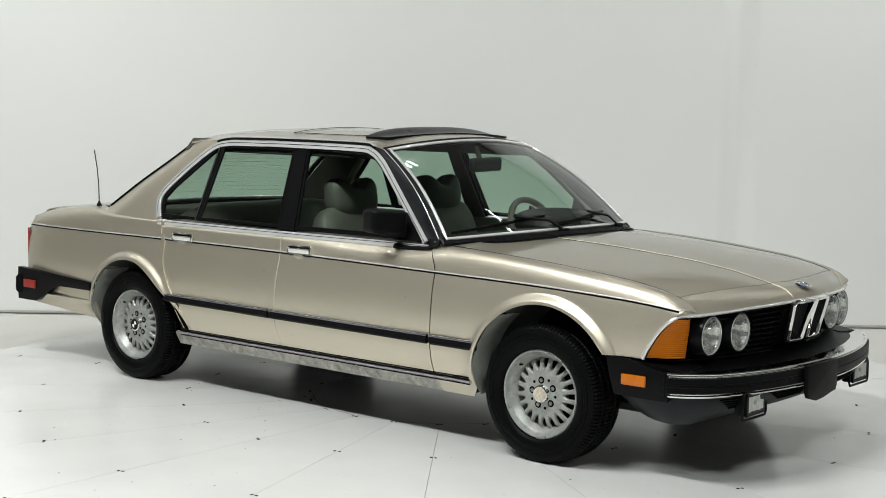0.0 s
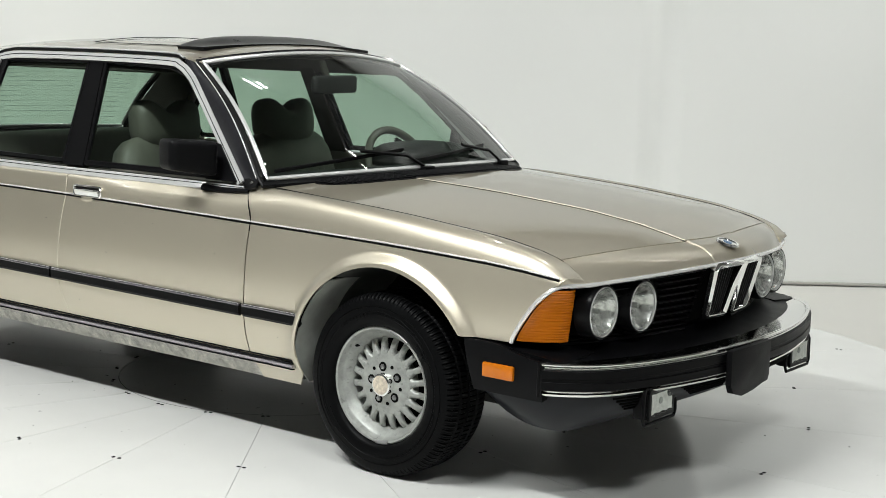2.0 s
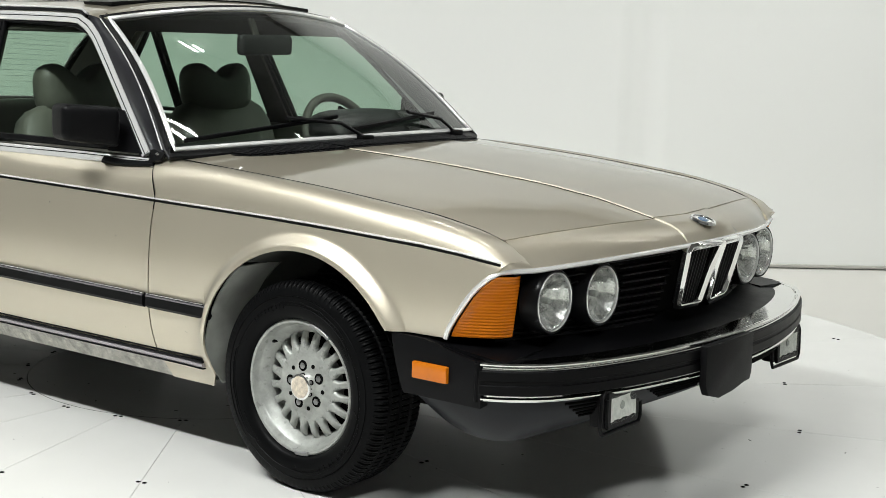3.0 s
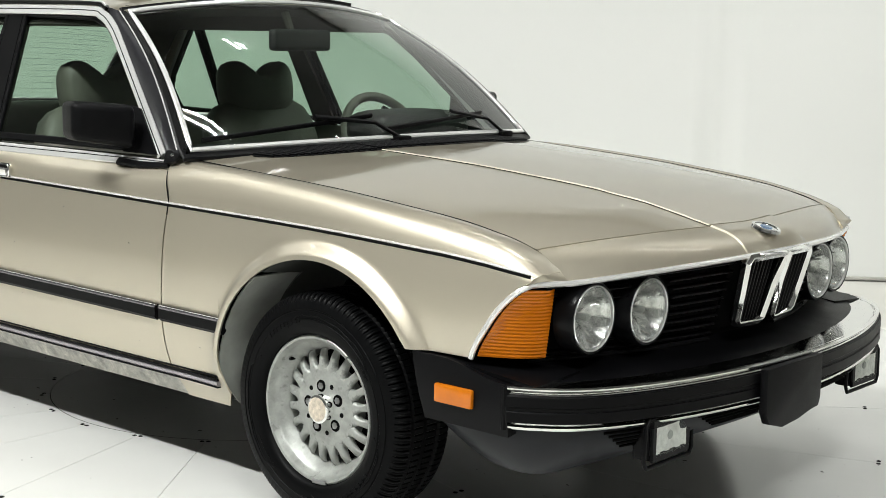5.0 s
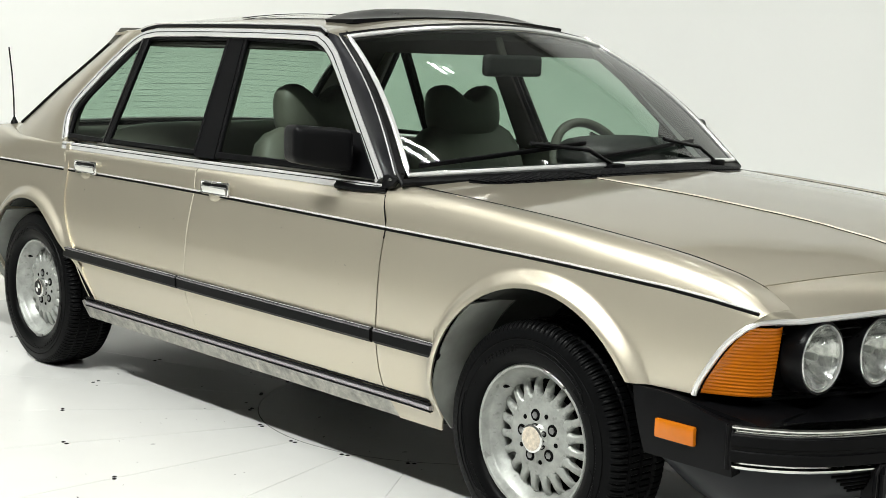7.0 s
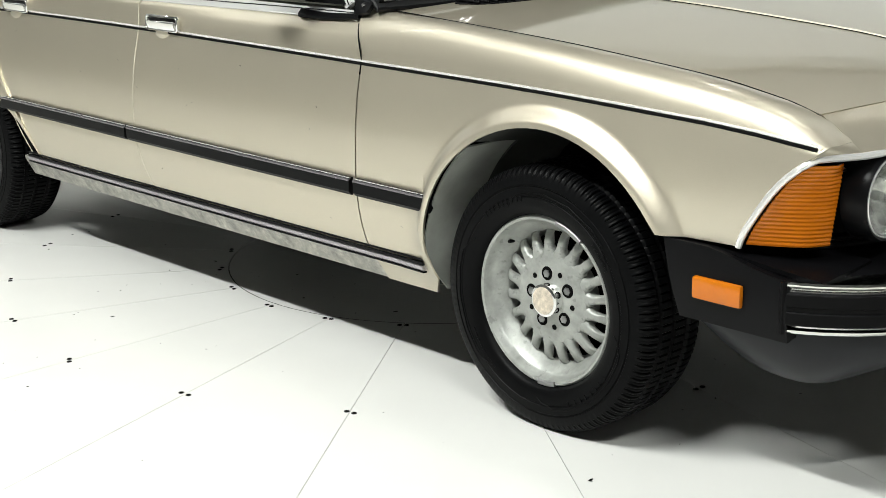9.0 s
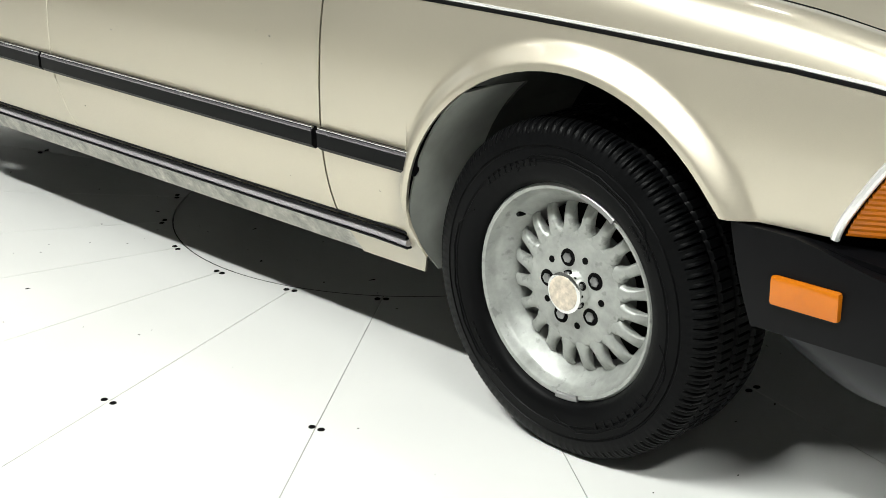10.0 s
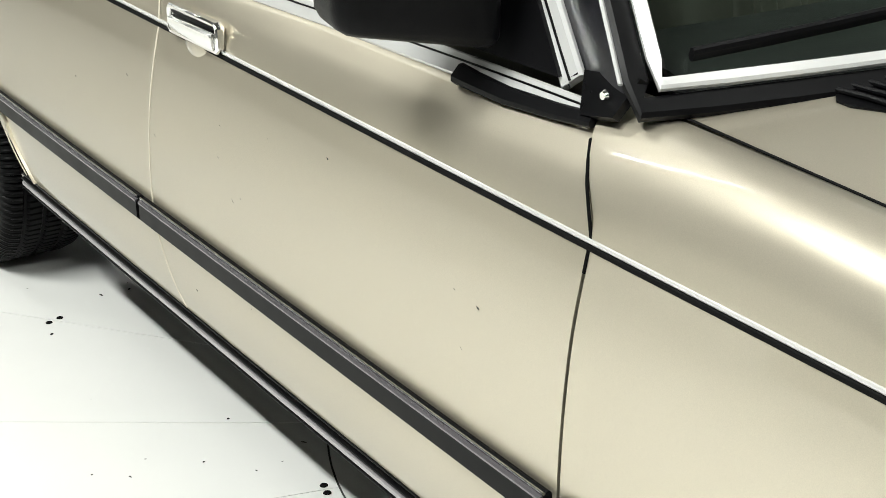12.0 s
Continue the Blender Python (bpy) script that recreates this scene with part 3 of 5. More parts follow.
def deck_f(y, v):
    x = lerp(-3.22 + 0.02 * y * y, -3.965 + 0.05 * y * y, v)
    yy = y * 0.66
    return (x, yy, tab(DECK, x) + 0.006 + 0.016 * (1 - y * y) - 0.03 * max(0, v - 0.93) / 0.07)


part("trunk_lid", sheet(deck_f, steps(20, -1, 1), steps(16), 0.008), PAINT, car)
part("tail_panel", sheet(lambda y, z: (-3.965 + 0.085 * abs(y / 0.74) ** 3 - 0.02 * (0.85 - z), y, z), steps(20, -0.74, 0.74), steps(6, 0.40, 0.85), 0.01), PAINT, car)

# windscreen, rear window
def ws_f(y, v):
    b = Vector((-0.445 - 0.165 * y * y, y * 0.765, 0.957 - 0.022 * y * y))
    t = Vector((-1.042 - 0.080 * y * y, y * 0.592, 1.376 - 0.046 * y * y))
    p = b.lerp(t, v)
    return p + Vector((0.02, 0, 0.028)) * math.sin(math.pi * v)


def rw_f(y, v):
    b = Vector((-3.21 + 0.10 * y * y, y * 0.68, 0.958 - 0.01 * y * y))
    t = Vector((-2.64 + 0.06 * y * y, y * 0.555, 1.346 - 0.03 * y * y))
    p = b.lerp(t, v)
    return p + Vector((-0.02, 0, 0.025)) * math.sin(math.pi * v)


def border(f, n=24):
    return ([f(u, 0) for u in steps(n, -1, 1)] + [f(1, v) for v in steps(n, 0, 1)][1:] +
            [f(u, 1) for u in steps(n, 1, -1)][1:] + [f(-1, v) for v in steps(n, 1, 0)][1:-1])


for nm, f, nrm in (("windshield", ws_f, (0.55, 0, 0.83)), ("rear_window", rw_f, (-0.55, 0, 0.83))):
    g = part(nm, sheet(f, steps(24, -0.985, 0.985), steps(14, 0.015, 0.985), 0.0), GLASS, car, "clear green-tinted glass")
    g.visible_shadow = False
    part("bright_surround", sweep([p + Vector(nrm) * 0.004 for p in border(f)], 0.017, 0.010, nrm, True), ALU, g)
    part("seal", sweep([p - Vector(nrm) * 0.003 for p in border(lambda y, v: f(y * 1.025, -0.03 + v * 1.055))], 0.030, 0.014, nrm, True), RUBBER, g)

# cabin sides
C_FRONT = [(0.9, -2.59), (0.95, -2.63), (1.04, -2.652), (1.09, -2.618), (1.21, -2.488), (1.305, -2.355), (1.345, -2.27), (1.37, -2.20)]
C_REAR = [(0.9, -3.19), (0.974, -3.09), (1.105, -2.911), (1.226, -2.727), (1.344, -2.559), (1.37, -2.52)]
for s in (-1, 1):
    def pillar_f(u, z):
        x = lerp(tab(C_FRONT, z), tab(C_REAR, z), u)
        bow = 0.05 * u ** 3
        return (x, s * (house(z, x) - bow + 0.004), z)
    part("rear_pillar", sheet(pillar_f, steps(10), steps(16, 0.90, 1.343), 0.01), PAINT, car)
    part("rear_window_seal", sweep([Vector(pillar_f(1.0, z)) + Vector((-0.004, 0, 0.003)) for z in steps(16, 0.95, 1.332)], 0.014, 0.012, (-0.5, s * 0.4, 0.75)), RUBBER, car)
    part("windshield_pillar", sheet(lambda u, v: Vector(ws_f(s * 1.035, v)).lerp(Vector((lerp(-0.692, -1.19, v), s * (house(lerp(0.90, 1.345, v), lerp(-0.692, -1.19, v)) + 0.002), lerp(0.895, 1.345, v))), u) +
                                    Vector((0.006, s * 0.006, 0.003)) * math.sin(math.pi * u), steps(5), steps(12), 0.008), FADED, car, "dark faded and scuffed windshield pillar")

# front and rear side windows
    def on_side(x, z, out=0.0):
        return Vector((x, s * (house(z, x) + out), z))

    SN = Vector((0, s * 0.92, 0.40))
    dlo = [on_side(x, z, 0.006) for x, z in ((-0.735, 0.915), (-0.765, 0.943), (-1.06, 1.225), (-1.14, 1.290), (-1.20, 1.320), (-1.28, 1.333), (-1.7, 1.338), (-2.15, 1.336),
                                             (-2.27, 1.330), (-2.36, 1.305), (-2.49, 1.21), (-2.62, 1.09), (-2.66, 1.03), (-2.655, 0.98), (-2.62, 0.918))]
    fine = []
    for i in range(len(dlo) - 1):
        p0, p1, p2, p3 = dlo[max(i - 1, 0)], dlo[i], dlo[i + 1], dlo[min(i + 2, len(dlo) - 1)]
        for k in range(5):
            t = k / 5
            fine.append(0.5 * (2 * p1 + (p2 - p0) * t + (2 * p0 - 5 * p1 + 4 * p2 - p3) * t * t + (3 * p1 - p0 - 3 * p2 + p3) * t**3))
    fine.append(dlo[-1])
    part("window_bright_frame", sweep(fine, 0.033, 0.012, SN), ALU, car, "polished chrome window frame")
    part("frame_groove", sweep([p + SN * 0.0062 for p in fine], 0.0032, 0.002, SN), RUBBER, car)
    part("frame_groove", sweep([p + SN * 0.0062 + Vector((0.0, 0, -0.008)) for p in fine if p.x < -2.2 or p.x > -1.2], 0.002, 0.002, SN), RUBBER, car)
    low = [Vector((x, s * belt_y(x), 0.880)) for x in steps(30, -2.62, -0.675)]
    top = [Vector((p.x, s * (house(0.906, p.x) + 0.006), 0.910)) for p in low]
    facing = [Vector((0, s * (b.z - a.z), abs(a.y) - abs(b.y))).normalized() for a, b in zip(low, top)]
    part("belt_trim", sweep([a.lerp(b, 0.42) for a, b in zip(low, top)], 0.029, 0.008, facing), ALU, car)
    part("belt_groove", sweep([a.lerp(b, 0.55) + n * 0.0042 for a, b, n in zip(low, top, facing)], 0.0025, 0.002, facing), RUBBER, car)

    def pane(name, poly):
        pts = [on_side(x, z, -0.012) for x, z in poly]
        own = bmesh.new()
        own.faces.new([own.verts.new(p) for p in pts])
        g = part(name, own, GLASS, car, "clear green-tinted side window", flat=True)
        g.visible_shadow = False
        part("window_seal", sweep([p + SN * 0.006 for p in pts], 0.026, 0.016, SN, True), RUBBER, g)

    pane("front_side_window", [(-0.775, 0.925), (-1.055, 1.205), (-1.16, 1.285), (-1.26, 1.313), (-1.64, 1.318), (-1.565, 0.925)])
    pane("rear_side_window", [(-1.70, 0.925), (-1.745, 1.318), (-2.15, 1.316), (-2.285, 1.305), (-2.30, 0.925)])
    pane("quarter_window", [(-2.325, 0.925), (-2.315, 1.298), (-2.36, 1.275), (-2.58, 1.085), (-2.63, 1.02), (-2.61, 0.925)])
    part("center_pillar", sheet(lambda u, v: on_side(lerp(lerp(-1.575, -1.655, v), lerp(-1.695, -1.74, v), u), lerp(0.915, 1.325, v), 0.0), steps(2), steps(6), 0.012), GLOSS_BLACK, car)
    part("quarter_bar", sweep([on_side(-2.318, 0.92, 0.002), on_side(-2.307, 1.315, 0.002)], 0.008, 0.018, SN), CHROME, car)
    part("quarter_bar", sweep([on_side(-2.300, 0.92, 0.0), on_side(-2.287, 1.315, 0.0)], 0.030, 0.016, SN), RUBBER, car)
    # drip rail over the doors
    rail = [p + Vector((0, -s * 0.008, 0.024)) for p in fine]
    part("drip_rail", sweep([p for p in rail if p.z > 1.335], 0.010, 0.012, SN), RUBBER, car)
    part("drip_rail", sweep([p + Vector((0, -s * 0.004, 0.008)) for p in rail if p.z > 1.335], 0.007, 0.012, SN), ALU, car)
    part("roof_side_lining", sheet(lambda x, v: (x, s * (house(lerp(1.29, 1.352, v), x) - 0.022 - 0.03 * v), lerp(1.29, 1.352, v)), steps(20, -2.62, -1.16), steps(4), 0.01), LINER, car)


# ---------------------------------------------------------------- wheels
def make_wheel(x, y, z, s):
    w = new("wheel")
    w.parent = car
    w.matrix_basis = Matrix.Translation((x, y, z)) @ (Matrix() if s < 0 else Matrix.Rotation(math.pi, 4, "Z"))
    R = 0.308
    prof = [(0.180, -0.150), (0.200, -0.165), (0.245, -0.17), (0.285, -0.160), (0.302, -0.145), (R, -0.12), (R, -0.105), (R - 0.007, -0.10), (R - 0.007, -0.092), (R, -0.088),
            (R, -0.055), (R - 0.007, -0.052), (R - 0.007, -0.044), (R, -0.04), (R, -0.012), (R - 0.007, -0.008), (R - 0.007, 0.0), (R, 0.004), (R - 0.001, 0.016), (R - 0.004, 0.026),
            (R - 0.012, 0.036), (R - 0.022, 0.042), (0.266, 0.0465), (0.2645, 0.0445), (0.262, 0.0445), (0.2605, 0.047), (0.243, 0.0495), (0.2415, 0.048), (0.239, 0.048), (0.2375, 0.0500), (0.222, 0.049), (0.207, 0.044), (0.1995, 0.036), (0.1955, 0.022), (0.186, 0.010)]

    def tread(k, j, r, o):
        if 17 <= j <= 20 and k % 6 == 0:
            return r - 0.006, o - 0.002
        if 18 <= j <= 20 and k % 6 == 3:
            return r - 0.002, o - 0.0006
        if j in (4, 5, 6, 9, 10, 13, 14) and k % 6 == 0:
            return r - 0.004, o
        return r, o
    tyre = part("tyre", lathe(prof, 660, shift=tread), TYRE, w, "black road tyre with grooved tread", angle=30)
    for r0, a0, a1, n in ((0.2365, 1.75, 2.35, 9), (0.2365, -1.2, -0.55, 8), (0.228, 0.5, 0.8, 6), (0.228, 3.6, 4.1, 8)):
        own = bmesh.new()
        for q in range(n):
            aa = lerp(a0, a1, (q + 0.5) / n)
            w2 = 0.010 if q % 3 else 0.006
            box(0, 0, 0, 0.012 if r0 > 0.23 else 0.006, 0.0024, w2, 0.0006, bm=own, seg=1, m=Matrix.Rotation(-aa, 4, "Y") @ Matrix.Translation((r0, -0.0500, 0)))
        tagged(part("sidewall_mark", own, TYRE, w), kind="stuff")
    for turn in (0.0, 2.09, 4.19):
        outline = [(0.226, 1.98), (0.236, 1.93), (0.2475, 1.82), (0.2500, 1.74), (0.2505, 1.5), (0.2505, 1.2), (0.2505, 0.9), (0.2490, 0.72), (0.2400, 0.66), (0.2360, 0.58), (0.226, 0.52)]
        part("sidewall_ridge", sweep([(r * math.cos(a + turn), -0.0495, r * math.sin(a + turn)) for r, a in outline], 0.0028, 0.0026, (0, -1, 0)), TYRE, w)
    rim = [(0.150, -0.10), (0.178, -0.10), (0.184, -0.02), (0.186, 0.012), (0.196, 0.024), (0.197, 0.030), (0.193, 0.034), (0.187, 0.032), (0.183, 0.024), (0.180, 0.014), (0.176, 0.009), (0.170, 0.003), (0.163, -0.008), (0.156, -0.017), (0.152, -0.024), (0.152, -0.10), (0.150, -0.10)]
    part("rim", lathe(rim, 96), ALLOY, w, "worn silver alloy rim")
    disc = [(0.0, 0.006), (0.05, 0.006), (0.092, 0.0035), (0.103, 0.0005), (0.108, -0.008), (0.108, -0.04), (0.0, -0.04)]
    own = lathe(disc, 80)
    part("wheel_face", own, ALLOY, w, "worn silver alloy wheel face")
    fin = bmesh.new()
    g = []
    for r, half, o in ((0.098, 0.0160, 0.0022), (0.108, 0.0166, 0.0018), (0.1125, 0.0130, 0.0015), (0.119, 0.0108, 0.0008), (0.132, 0.0104, -0.002), (0.146, 0.0116, -0.008), (0.156, 0.0140, -0.017)):
        g.append([fin.verts.new((r, -oo, q)) for oo, q in ((-0.020, -half * 0.9), (o - 0.008, -half), (o - 0.002, -half * 0.72), (o, -half * 0.3), (o, half * 0.3), (o - 0.002, half * 0.72), (o - 0.008, half), (-0.020, half * 0.9))])
    for i in range(6):
        for j in range(7):
            fin.faces.new((g[i][j], g[i][j + 1], g[i + 1][j + 1], g[i + 1][j]))
    bmesh.ops.recalc_face_normals(fin, faces=fin.faces[:])
    first = part("fin", fin, ALLOY, w)
    for k in range(20):
        o = first if k == 0 else new("fin", first.data)
        o.parent = w
        o.rotation_euler.y = 2 * math.pi * (k + 0.5) / 20
    part("brake_backing", lathe([(0.0, -0.06), (0.147, -0.06), (0.147, -0.068), (0.0, -0.068)], 40), VOID, w)
    part("hub_cap", lathe([(0.0, 0.030), (0.033, 0.030), (0.0375, 0.028), (0.0385, 0.024), (0.0385, 0.004), (0.041, 0.002), (0.041, -0.01)], 40), CHROME, w, "worn round hub cap")
    part("cap_face", lathe([(0.0, 0.0318), (0.031, 0.0314), (0.0325, 0.029)], 32), material("worn_cap_enamel", (0.56, 0.49, 0.40), 0.5, vary=0.32, scale=110) if "worn_cap_enamel" not in bpy.data.materials else bpy.data.materials["worn_cap_enamel"], w)
    if x < -1:
        part("cap_ring", lathe([(0.0, 0.0322), (0.030, 0.0320), (0.032, 0.030)], 32), GLOSS_BLACK, w, "dark round cap badge")
        for q in (0, 2):
            own = bmesh.new()
            rim_pts = [own.verts.new((0.019 * math.cos(a), -0.0326, 0.019 * math.sin(a))) for a in steps(8, math.pi / 2 * q, math.pi / 2 * (q + 1))]
            own.faces.new([own.verts.new((0, -0.0326, 0))] + rim_pts)
            part("cap_quarter", own, WALL, w, flat=True)
    part("valve_stem", lathe([(0.0, 0.010), (0.0035, 0.010), (0.0048, 0.004), (0.0048, -0.010), (0.007, -0.014), (0.0, -0.02)], 12, m=Matrix.Translation((0.168 * math.cos(2.42), 0, 0.168 * math.sin(2.42)))), RUBBER, w, "black rubber valve stem")
    for a0, a1 in ((0.95, 1.35), (-1.62, -1.36)):
        part("balance_weight", sweep([(0.1925 * math.cos(a), -0.034, 0.1925 * math.sin(a)) for a in steps(8, a0, a1)], 0.012, 0.007, (0, -1, 0)), DISC, w, "grey balance weight clipped on the lip")
    for k in range(5):
        a = 2 * math.pi * k / 5 + 0.5
        m = Matrix.Translation((0.058 * math.cos(a), 0, 0.058 * math.sin(a)))
        # nothing is sunk here: dark discs stand for the shade in the holes
        part("bolt_recess_shade", lathe([(0.0165, 0.0045), (0.0155, 0.0066), (0.0, 0.0062)], 20, m=m), VOID, w)
        part("wheel_bolt", lathe([(0.0, 0.010), (0.006, 0.010), (0.0095, 0.0085), (0.0095, 0.004)], 6, m=m), DISC, w)
        m2 = Matrix.Translation((0.066 * math.cos(a + 0.63), 0, 0.066 * math.sin(a + 0.63)))
        part("small_hole_shade", lathe([(0.0068, 0.004), (0.0062, 0.0062), (0.0, 0.006)], 12, m=m2), VOID, w)
    return w


for s in (-1, 1):
    make_wheel(0.0, s * 0.815, 0.306, s)
    make_wheel(-2.795, s * 0.815, 0.306, s)
    # inner wheel housings; their shade is in the colours, dark above and deep inside
    for ax, az, r in (AF, AR):
        def well(u, v):
            a = lerp(0.55, math.pi + 0.20, u)
            x, z = ax + (r + 0.006) * math.cos(a), az + (r + 0.006) * math.sin(a)
            return (x, s * lerp(min(side(x, z) - 0.010, 0.868), 0.46, v), z)
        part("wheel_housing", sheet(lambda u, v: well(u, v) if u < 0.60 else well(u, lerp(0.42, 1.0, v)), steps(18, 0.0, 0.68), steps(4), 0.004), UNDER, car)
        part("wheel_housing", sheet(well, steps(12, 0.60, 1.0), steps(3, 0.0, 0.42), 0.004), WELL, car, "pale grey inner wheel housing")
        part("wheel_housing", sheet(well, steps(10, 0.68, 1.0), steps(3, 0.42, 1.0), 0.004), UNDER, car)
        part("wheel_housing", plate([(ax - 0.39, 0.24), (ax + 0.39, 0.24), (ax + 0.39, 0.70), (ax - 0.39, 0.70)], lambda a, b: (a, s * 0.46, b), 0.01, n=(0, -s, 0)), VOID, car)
part("underbody", box(-1.55, 0, 0.245, 4.2, 0.9, 0.09, 0.02), UNDER, car)
part("engine_bay", box(0.05, 0, 0.50, 1.15, 0.9, 0.42, 0.02), VOID, car)
part("underbody", box(-1.4, 0, 0.27, 2.0, 1.56, 0.06, 0.02), UNDER, car)

# ---------------------------------------------------------------- front end
def grille_x(y, z):
    return lip_x(y) - 0.018 - 0.34 * (0.735 - z)


def front_z(y):
    return 0.729 - 0.022 * (abs(y) / 0.70) ** 2


part("grille_backing", sheet(lambda y, v: (grille_x(y, lerp(0.50, front_z(y), v)) - 0.085, y, lerp(0.50, front_z(y) + 0.006, v)), steps(28, -0.74, 0.74), steps(4), 0.01), VOID, car)
for s in (-1, 1):
    grille = part("side_grille", sweep([(grille_x(y, 0.512) - 0.004, s * y, 0.512) for y in steps(14, 0.17, 0.72)], 0.02, 0.012, (0, 0, 1)), GLOSS_BLACK, car, "black slatted side grille")
    for k in range(9):
        def slat_z(y):
            return lerp(0.53, front_z(y) - 0.008, k / 8)
        cuts, ends = [0.165], []
        for hy, hz in ((0.448, 0.621), (0.629, 0.620)):
            d = 0.088 ** 2 - (slat_z(hy) - hz) ** 2
            if d > 0:
                ends.append(hy - math.sqrt(d))
                cuts.append(hy + math.sqrt(d))
        ends.append(0.722)
        for y0, y1 in zip(cuts, ends):
            if y1 - y0 > 0.012:
                part("slat", sweep([(grille_x(y, slat_z(y)) - 0.010, s * y, slat_z(y)) for y in steps(6, y0, y1)], 0.022, 0.005, (0.2, 0, 1)), GLOSS_BLACK, grille)
    for hx, hy, hz in ((0.708, 0.629, 0.620), (0.744, 0.448, 0.621)):
        m = Matrix.Translation((hx, s * hy, hz)) @ Matrix.Rotation(radians(90 + s * 1), 4, "Z") @ Matrix.Diagonal((1.03, 1, 1.03, 1))
        lamp = new("headlight")
        lamp.parent = car
        tagged(lamp, "round headlight with clear ribbed lens and bright ring")
        lamp.matrix_basis = m
        part("lamp_pod", lathe([(0.086, -0.05), (0.086, -0.002), (0.082, 0.006), (0.077, 0.004), (0.076, -0.03)], 48), GLOSS_BLACK, lamp)
        part("ring", lathe([(0.077, -0.004), (0.0775, 0.005), (0.0757, 0.007), (0.0738, 0.005), (0.0735, -0.004)], 48), ALU, lamp, "bright metal ring")
        part("reflector", lathe([(0.072, 0.0), (0.068, -0.009), (0.060, -0.020), (0.045, -0.036), (0.024, -0.048), (0.0, -0.052)], 48, shift=lambda k, j, r, o: (r, o + (0.006 if (k // 3 + j) % 2 else -0.002) * (0 < j < 5))), SILVER, lamp, "silvered reflector bowl")
        part("bulb", lathe([(0.0, -0.012), (0.008, -0.014), (0.010, -0.022), (0.008, -0.05)], 12), ALLOY, lamp)
        def lens_f(r, a):
            q = (r * math.cos(a), r * math.sin(a))
            return (q[0], -(0.016 - 0.015 * (r / 0.072) ** 2 + 0.0011 * math.sin(q[0] * 520)), q[1])
        g = part("lens", sheet(lens_f, steps(18, 0.0005, 0.072), steps(72, 0, 2 * math.pi), 0.0), LENS, lamp, "clear ribbed glass lens", angle=80)
        g.visible_shadow = False
    # corner lamp
    def corner(u, v):
        z = lerp(0.532, 0.699, v)
        o = Vector((tab(FRONT_EDGE, z) + 0.014, side(tab(FRONT_EDGE, z) + 0.014, z) - 0.006, z))
        i = Vector((0.645 + 0.021 * v, 0.726, z - 0.002))
        p = o.lerp(i, u)
        p.x += 0.028 * math.sin(math.pi * u) * (0.6 + 0.4 * (1 - v)) + (0.0020 if round(v * 40) % 2 else 0)
        return (p.x, s * p.y, p.z)
    turn = part("turn_signal", sheet(corner, steps(8), steps(40), 0.006), AMBER, car, "amber ribbed turn signal lens", angle=20)
    edge = [(tab(FRONT_EDGE, z) + 0.004, s * (side(tab(FRONT_EDGE, z), z) + 0.001), z) for z in steps(14, 0.526, 0.699)]
    edge += [(0.654, s * 0.800, 0.7115), (0.671, s * 0.772, 0.7130), (0.684, s * 0.740, 0.7120), (lip_x(0.70) + 0.004, s * 0.70, 0.7098), (lip_x(0.67) + 0.004, s * 0.67, 0.7120)]
    part("bright_trim", sweep(edge, 0.013, 0.014, (0.7, s * 0.7, 0)), ALU, car, "bright metal edge round the corner lamp")
    # kidney grille
    ring = [(0.866, 0.014, 0.733), (0.862, 0.09, 0.734), (0.848, 0.152, 0.730), (0.844, 0.164, 0.720), (0.826, 0.155, 0.64), (0.809, 0.146, 0.570), (0.806, 0.134, 0.555), (0.812, 0.038, 0.553), (0.815, 0.026, 0.562), (0.841, 0.016, 0.66)]
    kid = part("kidney_grille", sweep([(x + 0.004, s * y, z) for x, y, z in ring], 0.020, 0.030, (1, 0, 0.2), True, 0.4), CHROME, car, "upright chrome kidney grille with black bars")
    part("kidney_side", plate([(0.020, 0.732), (0.164, 0.732), (0.146, 0.560), (0.030, 0.560)], lambda a, b: (0.806 - 0.27 * (0.735 - b), s * a, b), 0.006, n=(-1, 0, 0)), VOID, kid)
    for k in range(7):
        q = (k + 0.7) / 7.4
        part("bar", sweep([(0.850, s * lerp(0.022, 0.160, q), 0.728), (0.808, s * lerp(0.030, 0.142, q), 0.560)], 0.006, 0.014, (1, 0, 0.2)), GLOSS_BLACK, kid)
emblem = part("hood_emblem", lathe([(0.0, 0.006), (0.030, 0.0055), (0.031, 0.008), (0.038, 0.007), (0.040, 0.0)], 40, m=Matrix.Translation(Vector(nose_f(0.0, 0.55)) + Vector((0, 0, 0.002))) @ Matrix.Rotation(radians(16), 4, "Y") @ Matrix.Rotation(radians(-90), 4, "X")), CHROME, car, "round bright emblem")
part("emblem_face", lathe([(0.0, 0.0072), (0.016, 0.0072), (0.016, 0.005)], 24, m=Matrix.Translation(Vector(nose_f(0.0, 0.55)) + Vector((0, 0, 0.002))) @ Matrix.Rotation(radians(16), 4, "Y") @ Matrix.Rotation(radians(-90), 4, "X")), material("blue_enamel", (0.10, 0.17, 0.28), 0.3), emblem)


def bumper_x(y):
    return tab([(0.0, 0.955), (0.2, 0.945), (0.4, 0.915), (0.58, 0.868), (0.70, 0.820), (0.78, 0.770), (0.84, 0.700), (0.872, 0.640)], abs(y))


